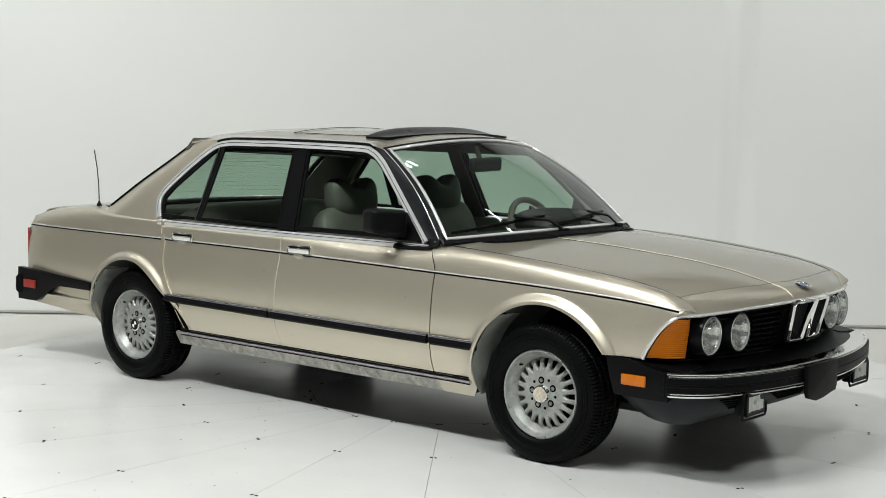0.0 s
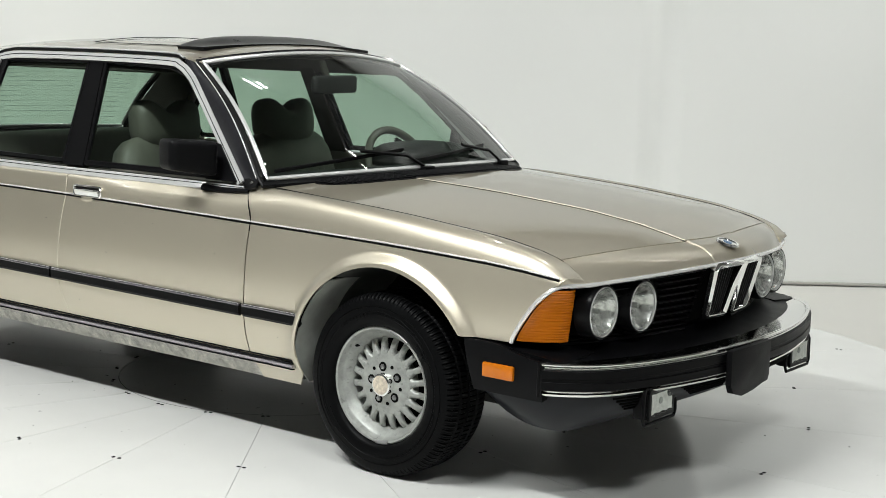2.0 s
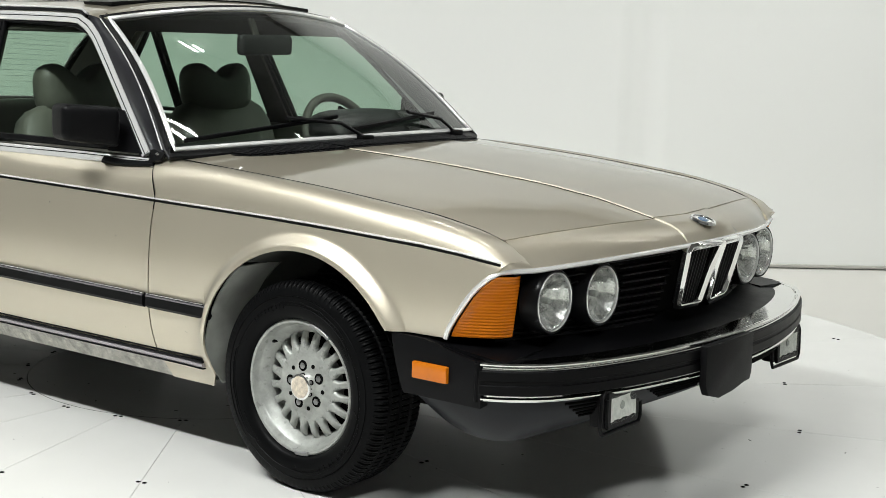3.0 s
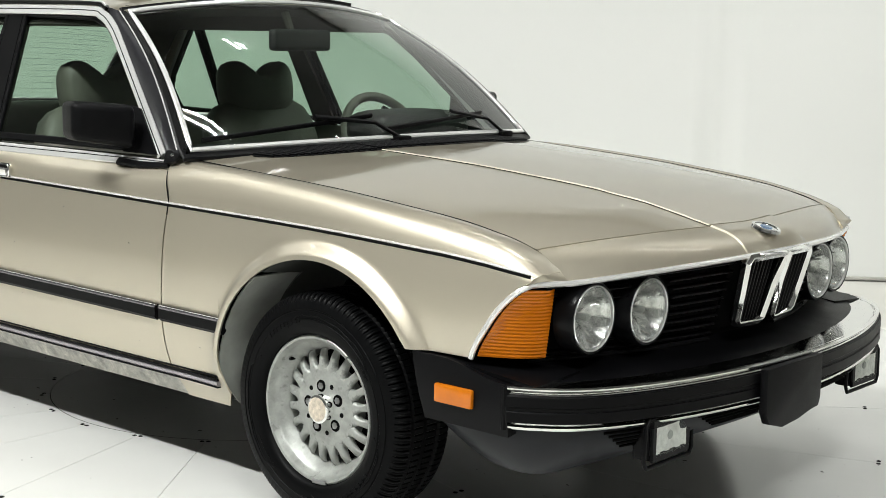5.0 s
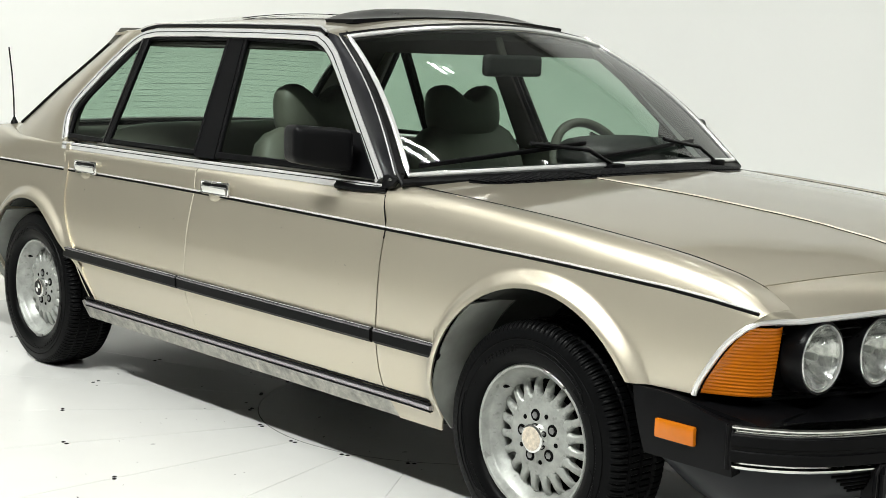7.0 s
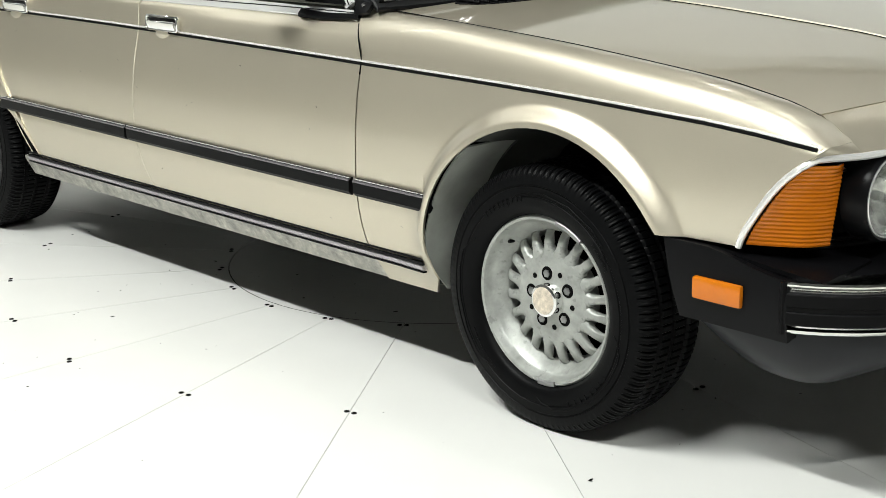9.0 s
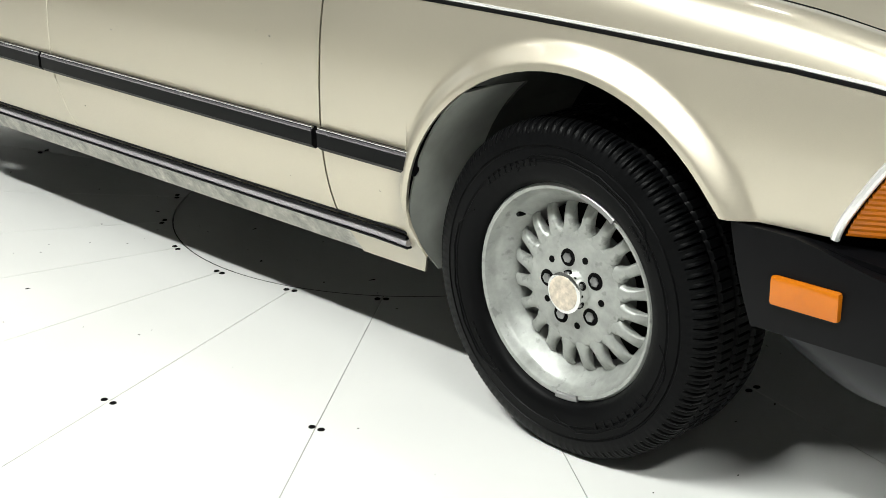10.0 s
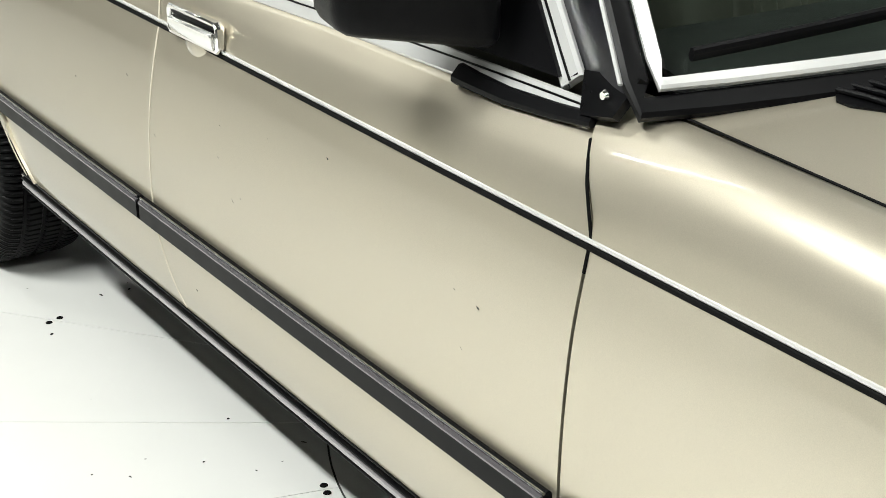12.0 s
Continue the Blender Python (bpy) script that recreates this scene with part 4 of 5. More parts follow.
def bumper_path(z, back=0.0, ymax=0.868):
    """The bumper's line in plan, drawn in by back."""
    out = []
    for a in steps(44, -math.pi / 2, math.pi / 2):
        y = ymax * math.sin(a)
        d = (bumper_x(abs(y) + 0.004) - bumper_x(max(abs(y) - 0.004, 0.0))) / (0.008 if abs(y) > 0.004 else 0.004 + abs(y))
        n = Vector((1, -d if y > 0 else d, 0)).normalized()
        out.append(Vector((bumper_x(y), y, z)) - n * back)
    return out


front_bumper = part("front_bumper", sweep(bumper_path(0.437, 0.046), 0.092, 0.094, (0, 0, 1), bev=0.16), CHROME, car, "bright metal front bumper with black rubber face", angle=30)
part("rubber_face", sweep(bumper_path(0.436, 0.008), 0.030, 0.066, (0, 0, 1), bev=0.2), BLACK, front_bumper, "black rubber band")
for z in (0.3925, 0.4820):
    part("bright_edge", sweep(bumper_path(z, 0.002), 0.012, 0.011, (0, 0, 1), bev=0.35), CHROME, front_bumper, "polished bright bumper edge")
for z in (0.418, 0.454):
    part("rubber_rib", sweep(bumper_path(z, -0.008), 0.006, 0.026, (0, 0, 1)), RUBBER, front_bumper)
part("filler_panel", sheet(lambda y, v: (lerp(grille_x(y, 0.5) - 0.02, bumper_x(y) - 0.080, v), y, lerp(0.512, 0.482, v)), steps(30, -0.80, 0.80), steps(4), 0.01), BLACK, front_bumper)
for s in (-1, 1):
    def end_f(u, v):
        x = lerp(0.352 + 0.045 * (1 - v), 0.652, u)
        return (x, s * (0.868 + 0.006 * math.sin(math.pi * v)), lerp(0.366, 0.523 - 0.035 * smooth((x - 0.44) / 0.2), v))
    end = part("bumper_end", sheet(end_f, steps(8), steps(6), 0.04), BLACK, front_bumper, "black plastic bumper end")
    part("end_cap", sweep([(0.640, s * 0.866, 0.384), (0.640, s * 0.866, 0.486)], 0.014, 0.020, (0, s, 0)), RUBBER, front_bumper)
    part("corner_filler", sheet(lambda u, v: (lerp(0.46, 0.70, u), s * lerp(0.858 - 0.03 * u, 0.66, v), lerp(0.519 - 0.033 * u, 0.518 - 0.02 * u, v)), steps(4), steps(3), 0.01), BLACK, front_bumper)
    part("side_marker", box(0.494, s * 0.876, 0.438, 0.116, 0.016, 0.046, 0.006), AMBER, car, "amber side marker lamp")
    # fog lamp in its loop
    fx, fy, fz = 0.852, s * 0.522, 0.345
    fog = part("fog_lamp", box(fx - 0.012, fy, fz, 0.05, 0.168, 0.100, 0.012), BLACK, car, "rectangular clear fog lamp in a black frame")
    part("reflector", sheet(lambda u, v: (fx + 0.0205 - 0.005 * (1 - (2 * u - 1) ** 2) * (1 - (2 * v - 1) ** 2) - 0.002 * (int(u * 6) % 2), fy + lerp(-0.066, 0.066, u), fz + lerp(-0.036, 0.036, v)), steps(24), steps(12), 0.0), PALE_SILVER, fog, "silvered reflector")
    part("bulb", lathe([(0.0, 0.0), (0.011, -0.003), (0.013, -0.012), (0.0, -0.014)], 12, m=Matrix.Translation((fx + 0.0205, fy, fz + 0.004)) @ Matrix.Rotation(radians(90), 4, "Z")), ALLOY, fog)
    part("lens", sheet(lambda u, v: (fx + 0.022 + 0.0012 * math.sin(u * 34 * math.pi), fy + lerp(-0.068, 0.068, u), fz + lerp(-0.038, 0.038, v)), steps(68), steps(3), 0.0), LENS, fog, "clear ribbed lens", angle=80).visible_shadow = False
    for dz in (-0.040, 0.040):
        part("lens_frame", sweep([(fx + 0.016, fy - 0.078, fz + dz), (fx + 0.016, fy + 0.078, fz + dz)], 0.010, 0.020, (0, 0, 1)), BLACK, fog)
    for dy in (-0.073, 0.073):
        part("lens_frame", sweep([(fx + 0.016, fy + dy, fz - 0.032), (fx + 0.016, fy + dy, fz + 0.032)], 0.010, 0.020, (0, 1, 0)), BLACK, fog)
    loop = [(fx + 0.012, fy + a, b) for a, b in ((-0.085, 0.398), (-0.100, 0.380), (-0.104, 0.300), (-0.094, 0.283), (0.094, 0.283), (0.104, 0.300), (0.100, 0.380), (0.085, 0.398))]
    part("guard_loop", sweep(loop, 0.010, 0.010, (1, 0, 0), True), RUBBER, fog)


APRON = [(0.0, 0.395, 0.852), (0.12, 0.50, 0.860), (0.22, 0.60, 0.854), (0.30, 0.675, 0.828), (0.38, 0.745, 0.775), (0.46, 0.795, 0.700), (0.58, 0.845, 0.575), (0.72, 0.885, 0.40), (0.86, 0.908, 0.20), (1.0, 0.915, 0.0)]


def apron(u, v):
    """u from the wheel arch (0) to the middle of the car (1), v downwards."""
    x, y = tab([(a, b) for a, b, _ in APRON], u), tab([(a, c) for a, _, c in APRON], u)
    low = tab([(0, 0.345), (0.08, 0.300), (0.2, 0.262), (0.4, 0.258), (0.7, 0.285), (1, 0.295)], u)
    k = 0.10 * v ** 2.2
    front = smooth((u - 0.2) / 0.3)
    return Vector((x - k * front * 0.9 - k * 0.15 + 0.012 * math.sin(math.pi * v) * front, y - k * 0.75 * (1 - front * 0.6) * (1 if y > 0.1 else 0.2), lerp(0.400, low, v)))


GREY_APRON = material("grey_black_apron", (0.013, 0.014, 0.017), 0.40, spec=0.25, vary=0.15, scale=9)
for s in (-1, 1):
    def half(u, v):
        p = apron(u, v)
        return (p.x, s * p.y, p.z)
    part("front_apron", sheet(half, steps(40), steps(10), 0.008), GREY_APRON, car, "dark grey front apron under the bumper")
    for u0, u1 in ((0.46, 0.585), (0.70, 0.88)):
        for k in range(5):
            v = 0.20 + 0.075 * k
            part("vent_slot", sweep([Vector(half(uu, v)) + Vector((0.002, 0, 0)) for uu in steps(6, u0 + 0.012 * k, u1)], 0.006, 0.006, (0, 0, 1)), VOID, car)
flap = [(-0.255, 0.478), (0.030, 0.478), (0.030, 0.362), (0.020, 0.340), (-0.02, 0.337), (-0.09, 0.324), (-0.17, 0.318), (-0.20, 0.327), (-0.235, 0.336), (-0.252, 0.365)]
bm = plate(flap, lambda a, b: (0.955 - 0.05 * a * a, a, b), 0.022, n=(1, 0, 0))
bmesh.ops.bevel(bm, geom=bm.edges[:], offset=0.004, segments=2, affect="EDGES", profile=0.6)
part("plate_bracket", bm, BLACK, car, "scuffed black rubber plate bracket on the bumper")

# ---------------------------------------------------------------- rear end
rear_bumper = new("rear_bumper")
rear_bumper.parent = car


def rear_path(z, back=0.0):
    out = []
    for a in steps(30, -1, 1):
        y = 0.872 * math.sin(a * math.pi / 2)
        out.append((-4.065 + 0.20 * abs(y / 0.872) ** 5 + back, y * (1 - 0.3 * back), z))
    return out


part("bumper_bar", sweep(rear_path(0.445, 0.04), 0.10, 0.12, (0, 0, 1), bev=0.2), BLACK, rear_bumper, "black rear bumper", angle=30)
for s in (-1, 1):
    part("bumper_end", sheet(lambda u, v: (lerp(-3.87, -3.165, u), s * (0.872 + 0.004 * math.sin(math.pi * v)), lerp(lerp(0.352, 0.462, min(1, max(0, (u - 0.25) / 0.3))), lerp(0.545, 0.512, u), v)), steps(12), steps(6), 0.04), BLACK, rear_bumper, "black plastic bumper end")
    part("side_marker", box(-3.745, s * 0.878, 0.452, 0.115, 0.014, 0.05, 0.005), RED, car, "red side marker lamp")
    part("tail_lamp", sheet(lambda u, v: (lerp(-3.876, -3.93, u), s * lerp(0.798, 0.69, u ** 1.5), lerp(0.60, 0.775, v)), steps(5), steps(5), 0.01), RED, car, "red tail lamp")
    part("rear_apron", sheet(lambda u, v: (lerp(-3.82, -3.14, u), s * lerp(0.855, 0.80, v), lerp(0.40, lerp(0.335, 0.29, u), v)), steps(6), steps(4), 0.01), PAINT, car)
antenna = part("antenna", lathe([(0.016, 0.0), (0.014, -0.012), (0.008, -0.022), (0.006, -0.03), (0.0, -0.03)], 16, m=Matrix.Translation((-3.302, -0.70, 0.934)) @ Matrix.Rotation(radians(90), 4, "X")), RUBBER, car, "thin bent whip antenna")
part("mast", sweep([(-3.302, -0.70, 0.95), (-3.305, -0.70, 1.05), (-3.318, -0.70, 1.15), (-3.345, -0.70, 1.262)], 0.006, 0.006, (0, 1, 0)), GLOSS_BLACK, antenna)

# ---------------------------------------------------------------- handles, mirrors, wipers, cowl, deflector
for s in (-1, 1):
    for hx in (-1.482, -2.375):
        hy = side(hx, 0.81) + 0.001
        h = part("door_handle", box(hx + 0.004, s * (hy + 0.012), 0.822, 0.142, 0.018, 0.024, 0.005, seg=2, m=Matrix.Rotation(radians(s * -14), 4, "X")), CHROME, car, "chrome pull door handle")
        outline = [(hx + a, s * (hy + 0.008 - 0.010 * max(0, b - 0.82)), b) for a, b in ((-0.074, 0.845), (0.074, 0.845), (0.079, 0.840), (0.079, 0.812), (0.074, 0.807), (-0.074, 0.807), (-0.079, 0.812), (-0.079, 0.840))]
        part("bezel", sweep(outline, 0.008, 0.014, (0, s, 0), True), CHROME, h)
        part("grip_slot", box(hx, s * (hy + 0.008), 0.8385, 0.144, 0.006, 0.008, 0.001), RUBBER, h)
        part("backing", box(hx, s * (hy + 0.002), 0.826, 0.150, 0.010, 0.034, 0.002), CHROME, h)
        cup = bmesh.new()
        bmesh.ops.create_uvsphere(cup, u_segments=24, v_segments=12, radius=1.0)
        for v in cup.verts:
            v.co = Vector((hx - 0.012 + v.co.x * 0.046, s * (hy - 0.004 + v.co.y * 0.012), 0.801 + v.co.z * 0.038))
        part("handle_cup", cup, PAINT, h)
    # door mirror on its triangular foot
    own = box(0, 0, 0, 0.105, 0.185, 0.112, 0.026, seg=4)
    for v in own.verts:
        u = 0.5 - s * v.co.y / 0.185
        v.co.z -= u * (0.012 if v.co.z > 0 else 0.028)
        v.co.x += 0.018 * u * (1 if v.co.x > 0 else 0)
    mir = part("door_mirror", own, BLACK, car, "black plastic door mirror")
    mir.matrix_basis = Matrix.Translation((-0.903 - (0.02 if s > 0 else 0), s * 0.873, 1.013)) @ Matrix.Rotation(radians(s * 14), 4, "Z")
    foot = part("mirror_foot", plate([(-0.745, 0.916), (-0.872, 1.043), (-0.925, 1.05), (-0.945, 1.0), (-0.90, 0.916)], lambda a, b: (a, s * (house(b, a) + 0.004), b), 0.014, n=(0, s, 0)), BLACK, car)
    part("mirror_arm", sweep([(-0.895, s * 0.775, 0.975), (-0.90, s * 0.83, 0.980)], 0.085, 0.085, (0, 0, 1)), BLACK, foot)
    part("weather_strip", sweep([(x, s * (y + 0.004), z) for x, y, z in ((-0.664, 0.796, 0.893), (-0.72, 0.800, 0.889), (-0.80, 0.803, 0.886), (-0.86, 0.803, 0.888), (-0.892, 0.803, 0.890))], 0.024, 0.014, (0, s * 0.76, 0.65), taper=lambda t: 0.7 + 0.35 * t), RUBBER, car)
    part("pillar_foot", sheet(lambda u, v: (lerp(lerp(-0.618, -0.630, v), lerp(-0.715, -0.680, v), u), s * lerp(lerp(0.782, 0.772, u), 0.806, v), lerp(lerp(0.945, 0.930, u), lerp(0.906, 0.896, u), v)), steps(3), steps(3), 0.01), GLOSS_BLACK, car)
    part("pillar_strip", sweep([Vector(ws_f(s * 1.040, v)) + Vector((-0.004, s * 0.004, 0.006)) for v in steps(12, 0.0, 1.0)], 0.004, 0.006, (0.2, s, 0.4)), ALU, car)
    part("pillar_screw", lathe([(0.0, 0.004), (0.004, 0.004), (0.006, 0.0)], 12, m=Matrix.Translation((-0.652, s * 0.797, 0.922)) @ (Matrix() if s < 0 else Matrix.Rotation(math.pi, 4, "Z"))), CHROME, car)

part("cowl_panel", sheet(lambda y, v: (lerp(cowl_x(y * 0.70) + 0.012, -0.465 - 0.165 * y * y, v), y * 0.735, lerp(hood_z(cowl_x(y * 0.7), y * 0.69) - 0.006, 0.948 - 0.022 * y * y, v)), steps(24, -1, 1), steps(3), 0.006), BLACK, car)
def vent_w(y):
    return math.sqrt(max(0.0, 1 - (abs(y) / 0.621) ** 12)) + 0.001


def vent_at(y, q, up):
    """A point on the slotted vent at the rear of the hood; q runs from -1 (windshield) to 1."""
    x = cowl_x(y) + 0.050 + 0.066 * q * vent_w(y)
    return Vector((x, y, hood_z(max(x, cowl_x(y)), y) + up))


vent = part("cowl_vent", sheet(lambda y, v: vent_at(y, lerp(-1, 1, v), 0.002), steps(56, -0.62, 0.62), steps(6), 0.003), RUBBER, car, "black slotted cowl vent")
for k in range(64):
    y = -0.598 + 1.196 * k / 63
    part("fin", sweep([vent_at(y - 0.006, -0.86, 0.0045), vent_at(y, 0.0, 0.0055), vent_at(y + 0.006, 0.86, 0.0045)], 0.006, 0.006, (0, 0, 1)), BLACK, vent)
for y0, y1, y2 in ((-0.07, -0.35, -0.67), (0.50, 0.23, -0.08)):
    def on_ws(y, v, up=0.014):
        return ws_f(y / 0.72, v) + Vector((0.55, 0, 0.83)) * up
    arm = part("wiper", sweep([on_ws(y0, -0.02, 0.012), on_ws(lerp(y0, y1, 0.3), 0.05, 0.03), on_ws(y1, 0.10, 0.03)], 0.016, 0.010, (0.55, 0, 0.83)), RUBBER, car, "black windshield wiper")
    part("blade", sweep([on_ws(lerp(y1 + 0.22, y2 - 0.02, t), lerp(0.115, 0.035, t), 0.012) for t in steps(8)], 0.010, 0.016, (0.55, 0, 0.83)), RUBBER, arm)
    part("pivot", box(*on_ws(y0, -0.02, 0.008), 0.04, 0.06, 0.022, 0.006), RUBBER, arm)


def deflector(y, v):
    yy = y * 0.495
    x = lerp(-1.225 + 0.03 * (1 - y * y), -1.375 + 0.015 * (1 - y * y), v)
    base = 1.389 + 0.020 * (1 - y * y)
    return (x, yy, base + 0.002 + 0.030 * smooth(v * 1.1) * (1 - abs(y) ** 5))


part("roof_deflector", sheet(deflector, steps(30, -1, 1), steps(8), 0.012), GLOSS_BLACK, car, "dark tinted sunroof wind deflector")
part("sunroof_seal", sweep([(-1.42, y, roof_f(y / 0.615, 0.24)[2] + 0.002) for y in steps(16, -0.44, 0.44)] + [(-1.95, y, roof_f(y / 0.615, 0.57)[2] + 0.004) for y in steps(16, 0.44, -0.44)], 0.003, 0.003, (0, 0, 1), True), RUBBER, car)

# ---------------------------------------------------------------- cabin
part("cabin_floor", box(-1.6, 0, 0.34, 2.3, 1.5, 0.04), VOID, car)
part("headliner", sheet(lambda y, v: Vector(roof_f(y * 0.96, lerp(0.02, 0.98, v))) - Vector((0, 0, 0.028)), steps(12, -1, 1), steps(10), 0.004, centre=(-1.4, 0, 3)), LINER, car)
part("parcel_shelf", box(-2.98, 0, 0.915, 0.62, 1.42, 0.03, 0.01), LINER, car)
part("firewall", box(-0.52, 0, 0.62, 0.03, 1.36, 0.5), VOID, car)
for s in (-1, 1):
    part("door_lining", sheet(lambda x, v: (x, s * lerp(0.76, house(0.905, x) - 0.03, v), lerp(0.38, 0.905, v)), steps(16, -2.55, -0.62), steps(4), 0.02), LEATHER, car)
    part("inner_pillar", sheet(lambda u, v: (lerp(lerp(-1.58, -1.66, v), lerp(-1.70, -1.745, v), u), s * (house(lerp(0.9, 1.33, v)) - 0.03), lerp(0.9, 1.33, v)), steps(2), steps(5), 0.01), LINER, car)
    part("inner_pillar", sheet(lambda u, z: (lerp(tab(C_FRONT, z) - 0.01, tab(C_REAR, z) + 0.02, u), s * (house(z) - 0.035 - 0.05 * u), z), steps(5), steps(8, 0.9, 1.34), 0.01), LINER, car)


def pad(cx, cy, cz, sx, sy, sz, crown=0.0, power=3.2, m=None, dip=0.0):
    """A soft cushion: a squared ball, with an optional hollow along its top."""
    bm = bmesh.new()
    bmesh.ops.create_uvsphere(bm, u_segments=28, v_segments=18, radius=1.0)
    for v in bm.verts:
        p = v.co.normalized()
        k = (abs(p.x) ** power + abs(p.y) ** power + abs(p.z) ** power) ** (-1 / power)
        q = p * k
        zz = q.z * sz / 2
        if dip and q.z > 0:
            zz -= dip * math.exp(-(q.y / 0.42) ** 2) * q.z
        v.co = Vector((q.x * sx / 2, q.y * sy / 2, zz))
    bm.transform(Matrix.Translation((cx, cy, cz)) @ (m or Matrix()))
    return bm


tilt = Matrix.Rotation(radians(-16), 4, "Y")
for cy in (-0.365, 0.365):
    seat = part("front_seat", pad(-1.28, cy, 0.50, 0.56, 0.53, 0.20, power=4), LEATHER, car, "grey-beige leather front seat")
    part("backrest", pad(-1.545, cy, 0.74, 0.17, 0.53, 0.58, power=4, m=tilt), LEATHER, seat)
    for k in range(5):
        part("backrest_pleat", pad(-1.478, cy - 0.128 + 0.064 * k, 0.72, 0.06, 0.066, 0.42, power=3, m=tilt), LEATHER, seat)
    part("headrest", pad(-1.605, cy * 0.97, 1.070, 0.15, 0.335, 0.225, power=3.3, dip=0.078, m=Matrix.Rotation(radians(-8), 4, "Y")), LEATHER, seat, "padded headrest with dipped top")
    part("headrest_post", sweep([(-1.59, cy, 0.94), (-1.585, cy, 1.02)], 0.06, 0.02, (1, 0, 0)), DASH, seat)
bench = part("rear_seat", pad(-2.25, 0, 0.50, 0.55, 1.36, 0.22, power=5), LEATHER, car, "grey-beige leather rear bench")
part("bench_back", pad(-2.60, 0, 0.72, 0.18, 1.36, 0.52, power=5, m=Matrix.Rotation(radians(-20), 4, "Y")), LEATHER, bench)
dash = part("dashboard", sheet(lambda y, v: (lerp(-0.50 - 0.10 * y * y, -0.86, v), y * 0.72, tab([(0, 0.925), (0.25, 0.94), (0.7, 0.935), (0.9, 0.90), (1, 0.78)], v)), steps(16, -1, 1), steps(12), 0.02), DASH, car, "dark vinyl dashboard")
part("instrument_hood", pad(-0.80, 0.36, 0.955, 0.28, 0.46, 0.13, power=3.5), DASH, dash)
sw = Matrix.Translation((-0.94, 0.405, 0.878)) @ Matrix.Rotation(radians(62), 4, "Y")
bm = bmesh.new()
RW = 0.198
rings = []
for i in range(56):
    a = 2 * math.pi * i / 56
    rings.append([bm.verts.new(((RW + 0.017 * math.cos(b)) * math.cos(a), (RW + 0.017 * math.cos(b)) * math.sin(a), 0.018 * math.sin(b))) for b in [2 * math.pi * j / 10 for j in range(10)]])
for i in range(56):
    for j in range(10):
        bm.faces.new((rings[i][j], rings[(i + 1) % 56][j], rings[(i + 1) % 56][(j + 1) % 10], rings[i][(j + 1) % 10]))
bm.transform(sw)
wheel_rim = part("steering_wheel", bm, LEATHER, car, "beige leather steering wheel")
bm = pad(0, 0, 0, 0.15, 0.20, 0.05)
for a in (-90, 30, 150):
    box(0.09 * math.cos(radians(a)), 0.09 * math.sin(radians(a)), 0, 0.2, 0.035, 0.014, 0.004, bm=bm, m=Matrix.Rotation(radians(a), 4, "Z"))
bm.transform(sw @ Matrix.Translation((0, 0, -0.03)))
part("hub", bm, DASH, wheel_rim)
part("column", sweep([sw @ Vector((0, 0, -0.04)), sw @ Vector((0, 0, -0.25))], 0.07, 0.07, (0, 1, 0)), DASH, wheel_rim)
rv = part("rear_view_mirror", box(0, 0, 0, 0.035, 0.335, 0.074, 0.018, seg=3), DASH, car, "dark rear-view mirror under the windshield edge")
rv.matrix_basis = Matrix.Translation((-1.01, 0.035, 1.252)) @ Matrix.Rotation(radians(12), 4, "Z")
part("stalk", sweep([(-1.02, 0.01, 1.26), (-1.06, 0.01, 1.345)], 0.03, 0.02, (1, 0, 0)), LINER, car)
for k in range(13):
    v = 0.12 + 0.76 * k / 12
    part("heating_wire", sweep([ws - Vector((0, 0, 0.004)) for ws in [rw_f(u, v) for u in steps(12, -0.9, 0.9)]], 0.0011, 0.0008, (-0.55, 0, 0.83)), DASH, car)

# ---------------------------------------------------------------- turntable
def specks():
    bm = bmesh.new()
    rng = random.Random(4)
    for _ in range(150):
        r, a = rng.uniform(0.4, 2.9), rng.uniform(-2.9, 0.6)
        c, size, spin = Vector((r * math.cos(a), r * math.sin(a), 0.0006)), rng.choice((0.0012, 0.0016, 0.002, 0.0035)), rng.uniform(0, 6.28)
        long = rng.uniform(1.0, 3.0)
        ring = [bm.verts.new(c + Vector((math.cos(spin) * long * math.cos(t) - math.sin(spin) * math.sin(t), math.sin(spin) * long * math.cos(t) + math.cos(spin) * math.sin(t), 0)) * size * rng.uniform(0.7, 1.2)) for t in [k * 1.047 for k in range(6)]]
        top = bm.verts.new(c + Vector((0, 0, size * 0.5)))
        for i in range(6):
            bm.faces.new((ring[i - 1], ring[i], top))
    ob = finish(bm, "dirt_specks", VOID)
    ob.location = TC
    return tagged(ob, "small dark dirt specks scattered on the white floor", "dirt", kind="stuff")


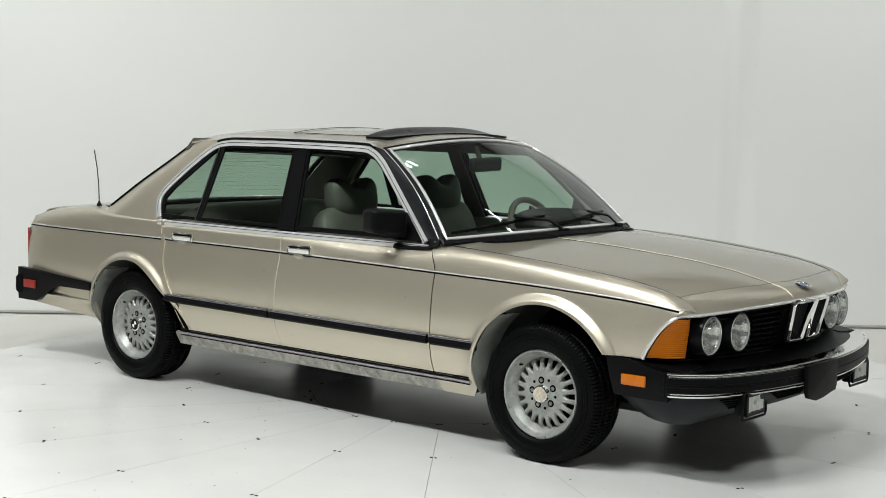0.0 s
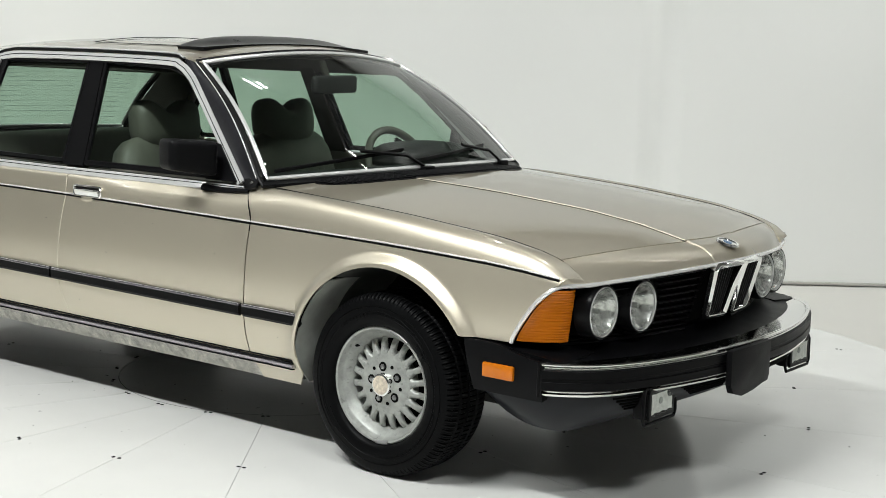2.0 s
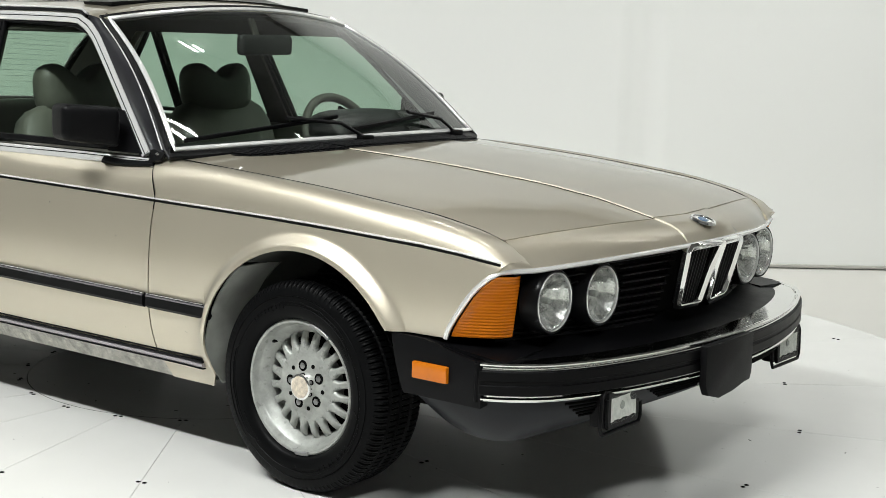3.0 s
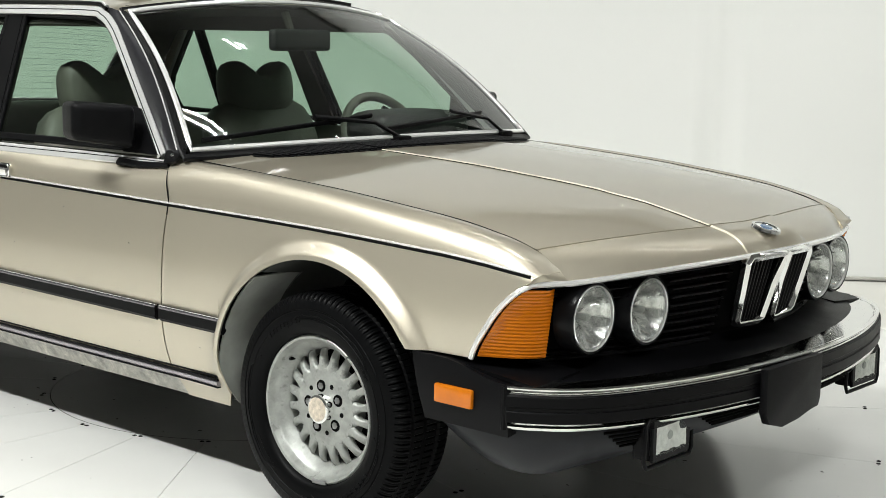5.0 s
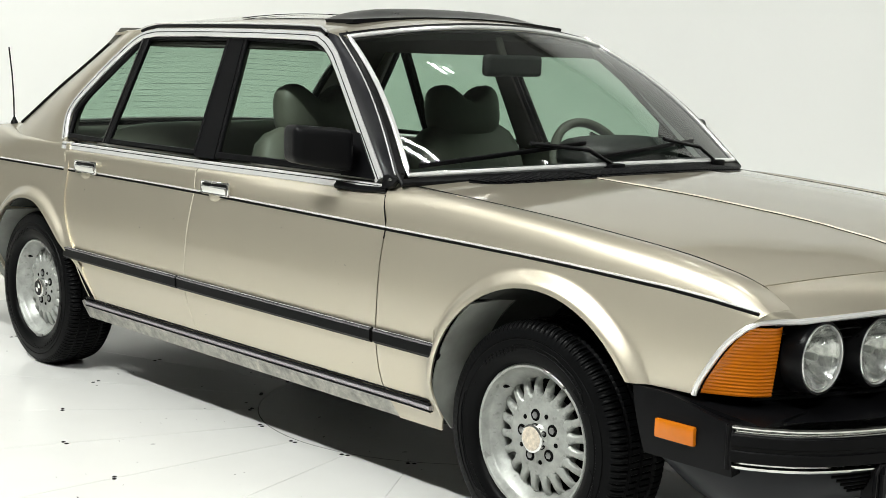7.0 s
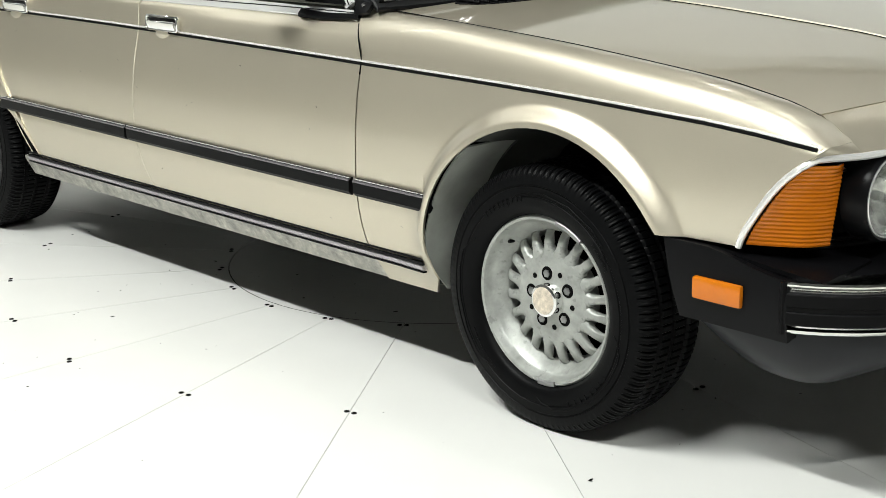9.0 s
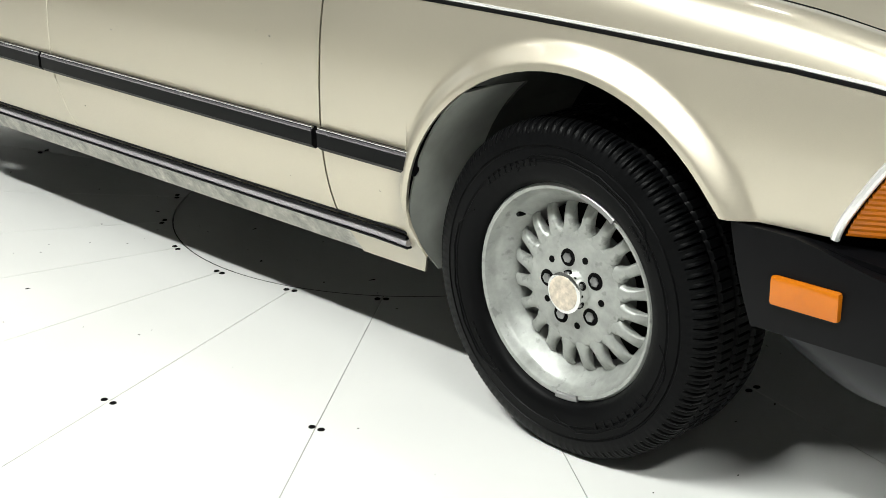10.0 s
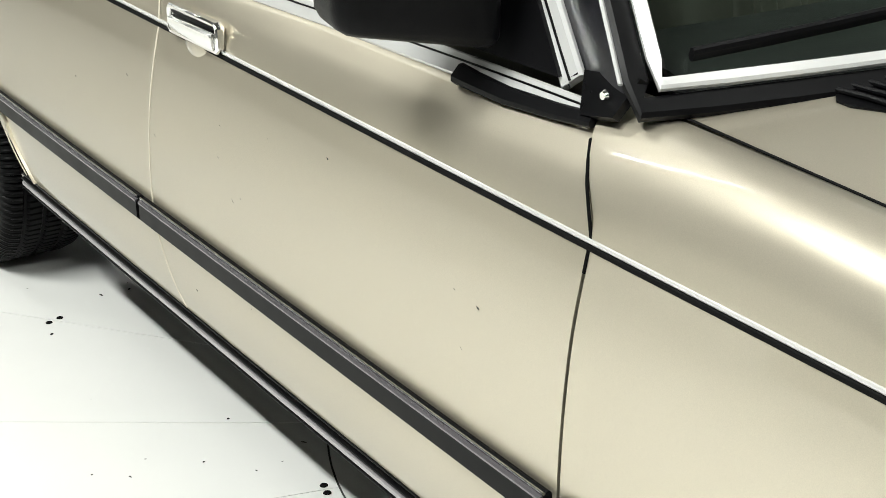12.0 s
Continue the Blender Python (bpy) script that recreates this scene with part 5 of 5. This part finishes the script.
specks()
turntable = tagged(new("turntable"), "round white steel display turntable with screwed plates", "turntable")
turntable.location = TC
part("rim", lathe([(2.95, -0.010), (2.987, -0.009), (2.992, -0.004), (3.0, -0.004), (3.003, -0.008), (3.003, -0.02)], 160, m=Matrix.Rotation(radians(-90), 4, "X")), FLOOR, turntable)
PHASE = radians(1.2)


def sector(r0, r1, a0, a1, gap):
    bm = bmesh.new()
    n = 10
    def pt(r, a, side):
        g = gap / 2 / r
        return Vector((r * math.cos(a + side * g), r * math.sin(a + side * g), 0))
    ring = [pt(r0 + gap / 2, lerp(a0, a1, k / n), 1 - 2 * k / n) for k in range(n + 1)] if r0 else []
    ring += [pt(r1 - gap / 2, lerp(a1, a0, k / n), -1 + 2 * k / n) for k in range(n + 1)]
    top = [bm.verts.new(p) for p in ring]
    low = [bm.verts.new(p - Vector((0, 0, 0.01))) for p in ring]
    bm.faces.new(top)
    for i in range(len(ring)):
        bm.faces.new((top[i - 1], top[i], low[i], low[i - 1]))
    bmesh.ops.recalc_face_normals(bm, faces=bm.faces[:])
    return bm


proto = part("floor_plate", sector(0.712, 2.985, 0, radians(18), 0.0018), FLOOR, turntable, flat=True)
proto.rotation_euler.z = PHASE
for k in range(1, 20):
    o = new("floor_plate", proto.data)
    o.parent = turntable
    o.rotation_euler.z = PHASE + radians(18) * k
bm = bmesh.new()
bmesh.ops.create_circle(bm, cap_ends=True, segments=96, radius=0.7095)
part("centre_plate", bm, FLOOR, turntable, flat=True)
bm = bmesh.new()
bmesh.ops.create_circle(bm, cap_ends=True, segments=96, radius=2.98)
bm.transform(Matrix.Translation((0, 0, -0.009)))
part("base_plate", bm, SEAM, turntable, flat=True)
screw = None
for r in (0.735, 1.40, 2.20, 2.76):
    for k in range(20):
        for d in (-0.011, 0.011):
            a = PHASE + radians(18) * k + d / r + random.uniform(-0.003, 0.003)
            if screw is None:
                screw = part("floor_screw", lathe([(0.0, 0.0002), (0.003, 0.0002), (0.0045, 0.0014), (0.0065, 0.0014), (0.0075, 0.0)], 12, m=Matrix.Rotation(radians(-90), 4, "X")), VOID, turntable)
                o = screw
            else:
                o = new("floor_screw", screw.data)
                o.parent = turntable
            q = r + random.uniform(-0.006, 0.006)
            o.location = (q * math.cos(a), q * math.sin(a), 0.0003)
